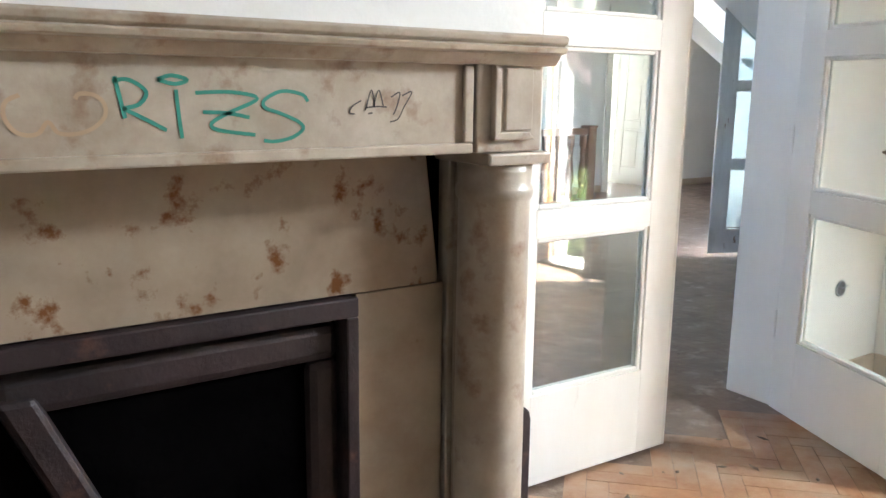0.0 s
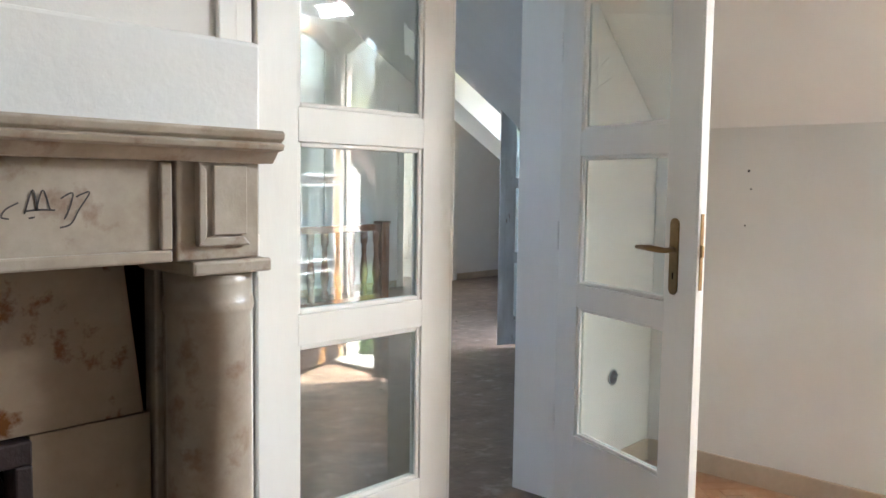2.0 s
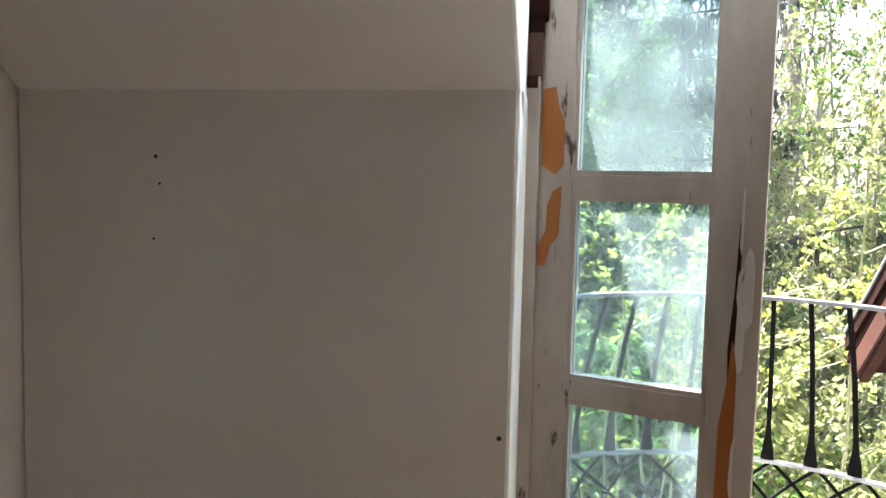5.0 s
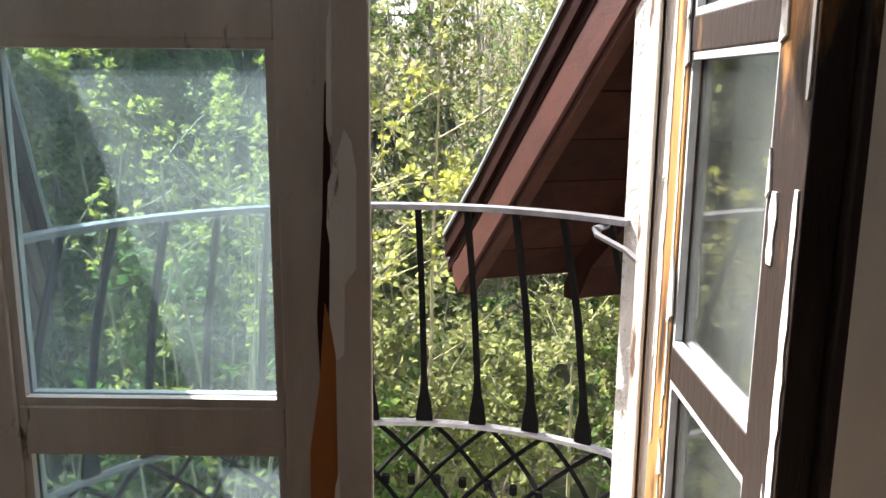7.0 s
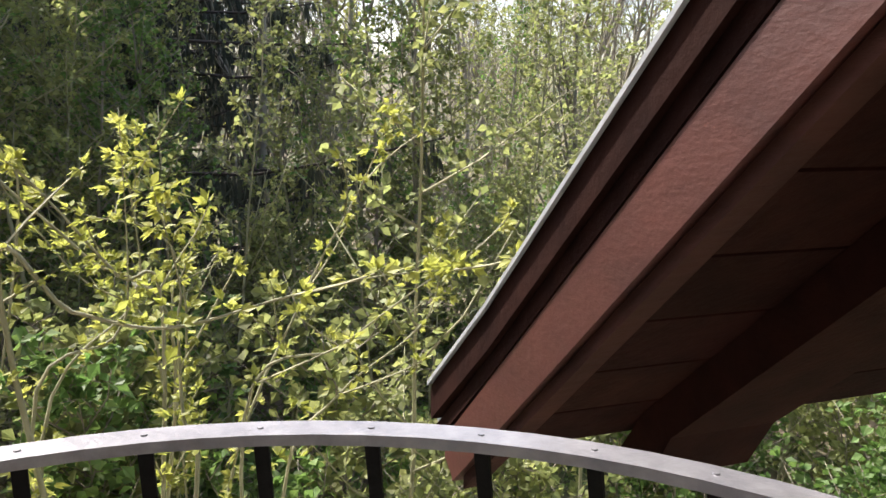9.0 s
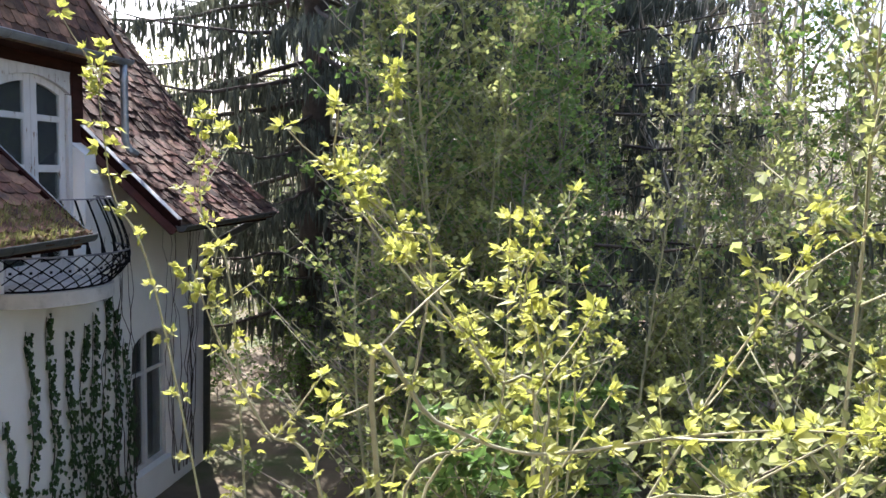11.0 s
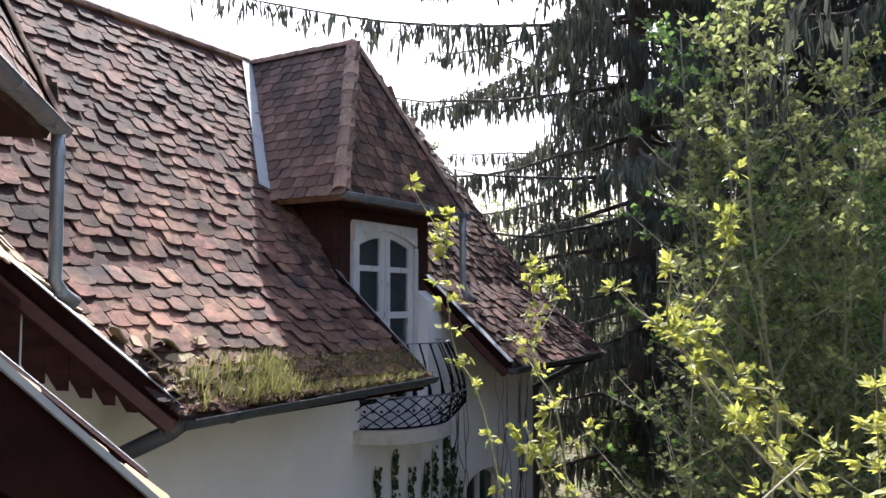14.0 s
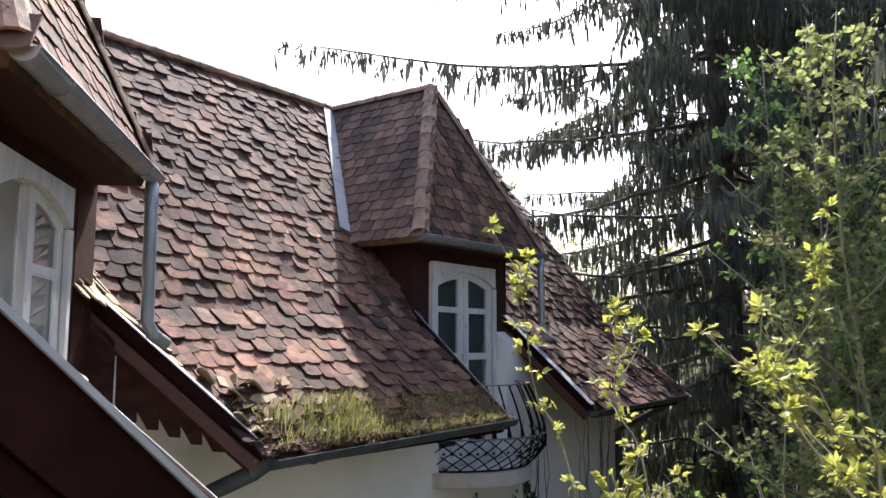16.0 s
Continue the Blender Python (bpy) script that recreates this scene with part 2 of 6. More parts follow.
LEAF_D = leafy("deep_green_leaf", (0.065, 0.13, 0.030), (0.13, 0.195, 0.05), 0.4, 0.45)
NEEDLE = leafy("spruce_needles", (0.052, 0.060, 0.045), (0.10, 0.11, 0.078), 0.4, 0.3)
IVY = leafy("ivy_leaf", (0.02, 0.05, 0.015), (0.05, 0.09, 0.025), 0.4, 0.2)
GRASS = leafy("grass_blade", (0.11, 0.125, 0.035), (0.21, 0.20, 0.07), 0.4, 0.4)
GREENPEN = surf("green_marker", (0.03, 0.22, 0.16), (0.05, 0.28, 0.21), 20, 0.5, 0)
BLACKPEN = surf("black_marker", (0.03, 0.025, 0.025), (0.07, 0.06, 0.055), 20, 0.5, 0)
PENCIL = surf("pencil_grey", (0.42, 0.41, 0.40), (0.5, 0.49, 0.48), 20, 0.7, 0)
RUST = surf("rust_ring", (0.38, 0.26, 0.16), (0.48, 0.35, 0.23), 20, 0.6, 0)
SEALANT = surf("grey_putty", (0.30, 0.31, 0.32), (0.42, 0.43, 0.44), 20, 0.6, 0.1)
# dark tone that stands in for shade inside rooms and holes
INNERSHADE = surf("inner_shade", (0.03, 0.03, 0.035), (0.06, 0.06, 0.065), 3, 0.9, 0)
CLEAR = glass("clear_pane", 0.02)
HAZY = glass("dusty_pane", 0.085, (0.72, 0.88, 0.92), (0.72, 0.85, 0.90))
DULL = glass("dirty_pane", 0.03, (0.8, 0.86, 0.86))


# ---- geometry helpers ----
class G:
    """Vertices and faces gathered by simple shapes."""

    def __init__(self):
        self.v, self.f = [], []

    def add(self, verts, faces, m=None):
        n = len(self.v)
        self.v += [tuple(m @ Vector(p)) for p in verts] if m else [tuple(p) for p in verts]
        self.f += [tuple(i + n for i in f) for f in faces]
        return self

    def box(self, x0, x1, y0, y1, z0, z1, m=None):
        x0, x1 = sorted((x0, x1)); y0, y1 = sorted((y0, y1)); z0, z1 = sorted((z0, z1))
        v = [(x0, y0, z0), (x1, y0, z0), (x1, y1, z0), (x0, y1, z0), (x0, y0, z1), (x1, y0, z1), (x1, y1, z1), (x0, y1, z1)]
        return self.add(v, [(0, 3, 2, 1), (4, 5, 6, 7), (0, 1, 5, 4), (1, 2, 6, 5), (2, 3, 7, 6), (3, 0, 4, 7)], m)

    def prism(self, poly, a, b, axis="y", m=None):
        """A closed outline (u, v) drawn out from a to b along an axis: y: (x, z), x: (y, z), z: (x, y)."""
        put = {"y": lambda u, v, w: (u, w, v), "x": lambda u, v, w: (w, u, v), "z": lambda u, v, w: (u, v, w)}[axis]
        n = len(poly)
        v = [put(u, w, a) for u, w in poly] + [put(u, w, b) for u, w in poly]
        f = [tuple(range(n)), tuple(range(2 * n - 1, n - 1, -1))] + [(i, i + n, (i + 1) % n + n, (i + 1) % n) for i in range(n)]
        return self.add(v, f, m)

    def tube(self, pts, radii, sides=6, m=None, flat=1.0):
        """A round bar along points."""
        pts = [Vector(p) for p in pts]
        if not hasattr(radii, "__len__"):
            radii = [radii] * len(pts)
        verts, faces = [], []
        ref = Vector((0.31, 0.17, 0.93))
        for i, p in enumerate(pts):
            d = (pts[min(i + 1, len(pts) - 1)] - pts[max(i - 1, 0)]).normalized()
            a = d.cross(ref)
            if a.length < 1e-3:
                a = d.cross(Vector((1, 0, 0)))
            a.normalize()
            b = d.cross(a)
            for k in range(sides):
                w = 2 * math.pi * k / sides
                verts.append(p + a * (math.cos(w) * radii[i]) + b * (math.sin(w) * radii[i] * flat))
        for i in range(len(pts) - 1):
            for k in range(sides):
                k2 = (k + 1) % sides
                faces.append((i * sides + k, i * sides + k2, (i + 1) * sides + k2, (i + 1) * sides + k))
        e = (len(pts) - 1) * sides
        faces += [tuple(range(sides - 1, -1, -1)), tuple(e + k for k in range(sides))]
        return self.add(verts, faces, m)

    def lathe(self, profile, cx, cy, sides=24, m=None):
        """A turned shape: profile of (radius, z) from the bottom up."""
        verts = [(cx + r * math.cos(2 * math.pi * k / sides), cy + r * math.sin(2 * math.pi * k / sides), z) for r, z in profile for k in range(sides)]
        faces = [(i * sides + k, i * sides + (k + 1) % sides, (i + 1) * sides + (k + 1) % sides, (i + 1) * sides + k)
                 for i in range(len(profile) - 1) for k in range(sides)]
        e = (len(profile) - 1) * sides
        faces += [tuple(range(sides - 1, -1, -1)), tuple(e + k for k in range(sides))]
        return self.add(verts, faces, m)

    def mesh(self, name):
        me = bpy.data.meshes.new(name)
        me.from_pydata(self.v, [], self.f)
        me.validate()
        return me


def part(name, g, material, parent=None, label="", bevel=0.0, smooth=False, fix=True, shadow=True):
    """One mesh object; under a thing or a part where a parent is given."""
    me = g.mesh(name)
    if fix:
        bm = bmesh.new()
        bm.from_mesh(me)
        bmesh.ops.recalc_face_normals(bm, faces=bm.faces)
        bm.to_mesh(me)
        bm.free()
    if smooth:
        me.polygons.foreach_set("use_smooth", [True] * len(me.polygons))
    me.materials.append(material)
    ob = new(name, me)
    if parent is not None:
        ob.parent = parent
    if label:
        ob["label"] = label
    if bevel:
        mod = ob.modifiers.new("bevel", "BEVEL")
        mod.width, mod.segments, mod.limit_method, mod.angle_limit = bevel, 2, "ANGLE", radians(40)
    if not shadow:
        ob.visible_shadow = False
    return ob


def thing(name, label, category, m=None, group="", kind=""):
    """An Empty at a thing's base, which takes its parts."""
    ob = new(name)
    ob.empty_display_size = 0.1
    if m is not None:
        ob.matrix_world = m
    return tagged(ob, label, category, group, kind)


def structure(name, g, material, label, category, **kw):
    return tagged(part(name, g, material, **kw), label, category, "", "structure")


# ---- plan ----
NORTH, EAST, OPEN_L, OPEN_R = 1.80, 3.52, -0.87, 0.39     # wall faces; window bay between OPEN_L and OPEN_R
WIN_X = 3.79
CEIL = 2.62
SLOPE = 0.885
DOOR_W, DOOR_E = 1.39, 2.80


def main_roof(o):
    """Height of the roof's top over a point o metres outside the window plane."""
    return 1.72 - 0.885 * o if o > 0 else 1.72 - 1.28 * o


EAVE_O, RIDGE_O = 1.21, -2.3
FACADE_E = Matrix.Translation((3.79, -0.24, 0)) @ Matrix(((0, 1, 0, 0), (-1, 0, 0, 0), (0, 0, 1, 0), (0, 0, 0, 1)))
R2 = math.sqrt(0.5)
FACADE_S = Matrix.Translation((6.0, 4.0, 0)) @ Matrix(((-R2, R2, 0, 0), (-R2, -R2, 0, 0), (0, 0, 1, 0), (0, 0, 0, 1)))
FACADE_W = Matrix.Translation((11.97, 5.3, 0)) @ Matrix(((-1, 0, 0, 0), (0, -1, 0, 0), (0, 0, 1, 0), (0, 0, 0, 1)))
# each facade's own axes: x along the wall, y outward, z up


def outs(p):
    """How far a place lies outside each of the three window planes: east, corner, wing."""
    return p[0] - 3.79, (p[0] - p[1] - 2.0) * R2, 5.3 - p[1]


# ---- structure: floors, walls, ceilings ----
g = G().box(-3.2, 3.76, -3.4, 1.9, -0.2, 0.0)
structure("floor", g, DUSTY, "dusty brown wooden floor of the fireplace room", "floor")
g = G()
g.prism([(-3.2, 1.9), (3.79, 1.9), (3.79, 1.83), (7.25, 5.29), (10.5, 5.29), (10.5, 7.2), (-3.2, 7.2)], -0.2, -0.003, "z")
structure("floor_corner_room", g, DUSTY, "dirty worn brown floor of the corner room", "floor")

g = G()
g.box(-3.2, DOOR_W - 0.05, NORTH, NORTH + 0.2, 0, CEIL)
g.box(DOOR_W - 0.05, DOOR_E + 0.03, NORTH, NORTH + 0.2, 2.07, CEIL)
g.prism([(DOOR_E + 0.03, 0), (EAST + 0.2, 0), (EAST + 0.2, 1.6), (DOOR_E + 0.03, 2.4)], NORTH, NORTH + 0.2, "y")
structure("wall_north", g, PLASTER, "white plastered wall with a glazed double door", "wall")
structure("wall_west", G().box(-3.4, -3.2, -3.4, 7.2, 0, CEIL), PLASTER, "plain white plastered wall", "wall")
structure("wall_south", G().box(-3.2, 3.5, -3.6, -3.4, 0, CEIL), PLASTER, "plain white plastered wall", "wall")
g = G()
g.box(EAST, EAST + 0.24, OPEN_R, NORTH, 0, 1.505)
g.box(EAST, EAST + 0.24, -3.4, OPEN_L, 0, 1.505)
structure("wall_east", g, PLASTER, "white knee wall under the sloping ceiling", "wall", bevel=0.012)
# sloping ceiling with the bay cut out of it
DORM_Z = 2.42
XF = EAST - (CEIL - 1.49) / SLOPE
XD = EAST - (DORM_Z - 1.49) / SLOPE


def slope_piece(g, x0, x1, y0, y1, t=0.12):
    z0, z1 = 1.49 + (EAST - x0) * SLOPE, 1.49 + (EAST - x1) * SLOPE
    g.prism([(x0, z0), (x1, z1), (x1 + 0.02, z1 + t * 1.3), (x0, z0 + t * 1.3)], y0, y1, "y")


g = G()
slope_piece(g, XF, EAST + 0.1, OPEN_R, NORTH)
slope_piece(g, XF, EAST + 0.1, -3.4, OPEN_L)
slope_piece(g, XF, XD, OPEN_L, OPEN_R)
structure("ceiling_slope", g, CEILING, "white sloping attic ceiling", "ceiling", bevel=0.01)
structure("ceiling", G().box(-3.2, XF + 0.03, -3.4, 1.8, CEIL, CEIL + 0.1), CEILING, "plain white flat ceiling", "ceiling")
# cheeks and lid of the window bay
for name, y0, y1 in (("wall_bay_left", OPEN_R, OPEN_R + 0.1), ("wall_bay_right", OPEN_L - 0.1, OPEN_L)):
    g = G().prism([(XD, DORM_Z), (EAST + 0.05, 1.49 - 0.04), (EAST + 0.05, 1.4), (WIN_X - 0.035, 1.4), (WIN_X - 0.035, DORM_Z + 0.1), (XD, DORM_Z + 0.1)], y0 + (0.004 if y0 > 0 else -0.004), y1 + (0.004 if y0 > 0 else -0.004), "y")
    structure(name, g, CEILING, "white plastered cheek of the window bay", "wall")
structure("ceiling_bay", G().box(XD - 0.02, WIN_X - 0.03, OPEN_L - 0.1, OPEN_R + 0.1, DORM_Z, DORM_Z + 0.1), CEILING, "white ceiling of the window bay", "ceiling")

# corner room: walls behind and around
g = G()
g.box(-3.2, 7.09, 7.04, 7.2, 0, 3.0)
g.box(8.05, 10.5, 7.04, 7.2, 0, 2.85)
g.box(7.09, 8.05, 7.04, 7.2, 2.10, 2.85)
structure("wall_corner_room_north", g, PLASTER, "grey-white wall with an open doorway", "wall")
structure("wall_corner_room_east", G().prism([(5.35, 0), (7.2, 0), (7.2, 2.9), (5.5, 1.6), (5.35, 1.5)], 10.5, 10.62, "x"), PLASTER, "plain grey-white wall", "wall")
# the gap at the back is an unseen opening made for the added lamp
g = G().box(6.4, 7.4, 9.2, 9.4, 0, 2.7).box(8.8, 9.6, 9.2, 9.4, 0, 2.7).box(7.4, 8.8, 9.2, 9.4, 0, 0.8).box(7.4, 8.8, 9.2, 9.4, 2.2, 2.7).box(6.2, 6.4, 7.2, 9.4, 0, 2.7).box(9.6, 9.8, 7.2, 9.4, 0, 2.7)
structure("wall_back_room", g, PLASTER, "white wall of the bright room behind the doorway", "wall")
structure("floor_back_room", G().box(6.2, 9.8, 7.2, 9.4, -0.2, -0.004), DUSTY, "dusty floor behind the doorway", "floor")


def ceiling_slab(g, F, poly, t=0.15):
    """A piece of the inner slope over an outline of (x, out)."""
    n = len(poly)
    z = lambda o: 1.49 + (-0.27 - o) * SLOPE
    g.add([(x, o, z(o)) for x, o in poly] + [(x, o, z(o) + t) for x, o in poly],
          [tuple(range(n - 1, -1, -1)), tuple(range(n, 2 * n))] + [(i, (i + 1) % n, (i + 1) % n + n, i + n) for i in range(n)], F)


YF, YD, HW = -1.98, -0.27 - (DORM_Z - 1.49) / SLOPE, 0.66
g = G()
for a, b in ((-1.9, -HW), (HW, 3.05)):
    g.box(a, b, -0.27, -0.05, 0, 1.5, FACADE_S)
structure("wall_knee_corner", g, PLASTER, "white knee wall of the corner room", "wall")
g = G()
ceiling_slab(g, FACADE_S, [(-1.9, -0.17), (-HW, -0.17), (-HW, YF), (-2.66, YF)])
ceiling_slab(g, FACADE_S, [(HW, -0.17), (3.02, -0.17), (4.83, YF), (HW, YF)])
ceiling_slab(g, FACADE_S, [(-HW, YD), (HW, YD), (HW, YF), (-HW, YF)])
structure("ceiling_slope_corner", g, CEILING, "white sloping ceiling over the corner room", "ceiling")
g = G()
for k in (-1, 1):
    g.prism([(YD, DORM_Z), (-0.2, 1.45), (-0.05, 1.45), (-0.05, DORM_Z + 0.1), (YD, DORM_Z + 0.1)], k * (HW + 0.004), k * (HW + 0.1), "x", FACADE_S)
g.box(-HW - 0.1, HW + 0.1, YD - 0.02, -0.04, DORM_Z, DORM_Z + 0.1, FACADE_S)
structure("wall_bay_corner", g, CEILING, "white cheeks and lid of the corner window bay", "wall")
structure("wall_knee_wing", G().box(7.2, 10.5, 5.35, 5.57, 0, 1.5), PLASTER, "white knee wall of the corner room", "wall")
g = G()
ceiling_slab(g, FACADE_W, [(4.74, -0.17), (1.47, -0.17), (1.47, -1.9), (5.46, -1.9)])
structure("ceiling_slope_wing", g, CEILING, "white sloping ceiling over the corner room", "ceiling")
structure("ceiling_corner_room", G().prism([(-3.2, 1.95), (1.25, 1.95), (6.5, 7.2), (-3.2, 7.2)], 3.0, 3.1, "z"), CEILING, "shaded white ceiling of the corner room", "ceiling")
structure("ceiling_back_room", G().box(6.2, 9.8, 7.2, 9.4, 2.7, 2.8), CEILING, "white ceiling behind the doorway", "ceiling")


# ---- outer walls and roofs ----
WALL_O = 0.18


def outer_wall(name, F, x0, x1, hw, label, holes=()):
    """An outside wall with its window bay and arched holes (x, half width, sill, spring, rise)."""
    g = G()
    cuts = sorted([(c - w, c + w, c, w, s, sp, r) for c, w, s, sp, r in holes])
    x = x0
    for a, b, c, w, s, sp, r in cuts:
        g.box(x, a, -0.03, WALL_O, -3.4, -0.05, F)
        g.box(a, b, -0.03, WALL_O, -3.4, s, F)
        n = 8
        arch = [(c + w * math.cos(math.pi * k / n), sp + r * math.sin(math.pi * k / n)) for k in range(n + 1)]
        for k in range(n):
            p, q = arch[k], arch[k + 1]
            g.prism([p, q, (q[0], -0.05), (p[0], -0.05)], -0.03, WALL_O, "y", F)
        x = b
    g.box(x, x1, -0.03, WALL_O, -3.4, -0.05, F)
    for a, b in ((x0, -hw), (hw, x1)):
        g.prism([(-0.03, -0.05), (WALL_O, -0.05), (WALL_O, main_roof(WALL_O) - 0.13), (-0.03, main_roof(0) - 0.13)], a, b, "x", F)
    return structure(name, g, STUCCO, label, "wall")


outer_wall("wall_outer_east", FACADE_E, -1.98, 6.0, 0.662, "white stuccoed outer wall beside the balcony")
outer_wall("wall_outer_corner", FACADE_S, -1.77, 3.06, 1.38, "white stuccoed outer wall of the corner")
outer_wall("wall_outer_wing", FACADE_W, -3.9, 4.6, 0.72, "weathered white stuccoed wall of the garden wing with ivy",
           holes=((1.88, 0.52, -2.6, -1.02, 0.17), (-2.30, 0.58, -2.9, -1.15, 0.22)))
structure("wall_wing_end", G().box(15.65, 15.87, 5.15, 9.9, -3.4, 0.9), STUCCO, "white stuccoed end wall of the wing", "wall")


def slab(g, poly, t, F, lift=0.0):
    """A roof slab over an outline of (x, out)."""
    n = len(poly)
    v = [(x, o, main_roof(o) + lift) for x, o in poly] + [(x, o, main_roof(o) + lift - t) for x, o in poly]
    g.add(v, [tuple(range(n)), tuple(range(2 * n - 1, n - 1, -1))] + [(i, i + n, (i + 1) % n + n, (i + 1) % n) for i in range(n)], F)


def roof_deck(name, F, ends, cut, label):
    """ends: (x at out 0, change of x per metre out) at both ends; cut: the bay's edges."""
    (xa, ka), (xb, kb) = ends
    g = G()
    E, R, M = EAVE_O, RIDGE_O, -0.95
    for c, (xe, k) in ((cut[0], ends[0]), (cut[1], ends[1])):
        slab(g, [(c, 0), (c, E), (xe + k * E, E), (xe, 0)], 0.10, F)
    for c, (xe, k) in ((-0.95, ends[0]), (0.95, ends[1])):
        slab(g, [(c, M), (c, 0), (xe, 0), (xe + k * M, M)], 0.10, F)
    slab(g, [(xa + ka * R, R), (xa + ka * M, M), (xb + kb * M, M), (xb + kb * R, R)], 0.10, F)
    top = main_roof(R)
    xs = [xa + ka * R, xb + kb * R]
    v = [(xs[0], R, top), (xs[1], R, top), (xs[1], R - 1.25, top - 1.6), (xs[0], R - 1.25, top - 1.6)]
    g.add(v + [(p[0], p[1], p[2] - 0.1) for p in v], [(0, 1, 2, 3), (7, 6, 5, 4), (0, 4, 5, 1), (1, 5, 6, 2), (2, 6, 7, 3), (3, 7, 4, 0)], F)
    return structure(name, g, TILE2, label, "roof")


CUT_E, CUT_S, CUT_W = (-0.61, 0.635), (-1.36, 1.0), (-0.97, 0.97)
ENDS_E, ENDS_S, ENDS_W = ((-2.03, 0.414), (5.2, 0.0)), ((-1.838, 0.414), (3.125, -0.414)), ((-4.1, 0.0), (4.67, -0.414))
deck_e = roof_deck("roof_east", FACADE_E, ENDS_E, CUT_E, "old clay-tiled roof beside the balcony")
deck_s = roof_deck("roof_corner", FACADE_S, ENDS_S, CUT_S, "old clay-tiled roof of the corner")
deck_w = roof_deck("roof_wing", FACADE_W, ENDS_W, CUT_W, "weathered clay-tiled roof of the garden wing")


def tile_shape(g, w, l, t, m, rnd):
    """A flat clay tile with a rounded foot; its head at y = 0, its foot at y = -l."""
    w *= 0.5
    d = l - w * 0.30
    o = [(-w, 0), (-w, -d), (-w * 0.66, -l + w * 0.07), (0, -l), (w * 0.66, -l + w * 0.07), (w, -d), (w, 0)]
    k = len(o)
    v = [(x, y, t) for x, y in o] + [(x, y, 0.0) for x, y in o]
    g.add(v, [tuple(range(k))] + [(i, i + k, (i + 1) % k + k, (i + 1) % k) for i in range(k - 1)], m)


def tile_field(O, A, U, na, nb, inside, w=0.18, e=0.155, wild=1.0, seed=3):
    """Poses of tiles laid on a plane from the point O, along A and up U, where inside(a, b) holds."""
    rnd = random.Random(seed)
    A, U = Vector(A).normalized(), Vector(U).normalized()
    N = A.cross(U)
    if N.z < 0:
        N = -N
    base = Matrix((U.cross(N), U, N)).transposed().to_4x4()
    out = []
    for j in range(nb):
        for i in range(na):
            a, b = (i + (0.5 if j % 2 else 0.0)) * w, (j + 0.9) * e
            if not inside(a, b):
                continue
            p = Vector(O) + A * (a + rnd.uniform(-0.008, 0.008) * wild) + U * (b + rnd.uniform(-0.02, 0.02) * wild) + N * (0.012 + rnd.uniform(0, 0.012) * wild)
            turn = Euler((radians(-3.4 - rnd.uniform(-0.6, 3.0) * wild), radians(rnd.gauss(0, 1.5) * wild), radians(rnd.gauss(0, 2.0) * wild))).to_matrix().to_4x4()
            s = rnd.uniform(0.9, 1.0)
            out.append(Matrix.Translation(p) @ base @ turn @ Matrix.Diagonal((s, 1, 1, 1)))
    return out


def lay(poses_in_world, parent, material, singles=0, w=0.18, l=0.24, near=None):
    """Lays tiles: the singles nearest to the point near as parts of their own, the rest as one part."""
    rnd = random.Random(5)
    if near is not None:
        poses_in_world.sort(key=lambda m: (m.translation - Vector(near)).length)
    one = G()
    tile_shape(one, w, l, 0.014, None, rnd)
    me = None
    inv = parent.matrix_basis.inverted()
    for m in poses_in_world[:singles]:
        if me is None:
            ob = part("roof_tile", one, material, parent)
            me = ob.data
        else:
            ob = new("roof_tile", me)
            ob.parent = parent
        ob.matrix_basis = inv @ m
    g = G()
    for m in poses_in_world[singles:]:
        tile_shape(g, w, l, 0.014, inv @ m, rnd)
    if g.v:
        tagged(part("roof_tiles", g, material, parent), kind="stuff")


def roof_tiles(F, ends, cut, seed, deck, wild=1.0, singles=0, near=None, material=TILE):
    (xa, ka), (xb, kb) = ends
    low, high = [], []
    R3 = F.to_3x3()
    lo = math.hypot(EAVE_O, 0.885 * EAVE_O)
    A = R3 @ Vector((1, 0, 0))
    U = R3 @ Vector((0, -1, 0.885)).normalized()
    x0 = min(xa + ka * EAVE_O, xa, xa + ka * RIDGE_O)
    x1 = max(xb + kb * EAVE_O, xb, xb + kb * RIDGE_O)
    n = int((x1 - x0) / 0.18) + 1

    def in_low(a, b):
        x, o = x0 + a, EAVE_O - b / math.hypot(1, 0.885)
        return o > -0.02 and xa + ka * o - 0.02 < x < xb + kb * o + 0.02 and not cut[0] - 0.135 < x < cut[1] + 0.135

    O = F @ Vector((x0, EAVE_O, main_roof(EAVE_O)))
    low = tile_field(O, A, U, n, int(lo / 0.155) + 1, in_low, wild=wild, seed=seed)
    hi_len = -RIDGE_O * math.hypot(1, 1.28)
    U2 = R3 @ Vector((0, -1, 1.28)).normalized()

    def in_high(a, b):
        x, o = x0 + a, -b / math.hypot(1, 1.28)
        if o < -0.72:
            lim = 1.3 * (1 - (-0.72 - o) / 1.6)
        else:
            lim = 0.97
        return o > RIDGE_O and xa + ka * o - 0.02 < x < xb + kb * o + 0.02 and abs(x) > lim - 0.05

    O2 = F @ Vector((x0, 0.0, main_roof(0)))
    high = tile_field(O2, A, U2, n, int(hi_len / 0.155) + 1, in_high, wild=wild, seed=seed + 1)
    lay(low + high, deck, material, singles, near=near)


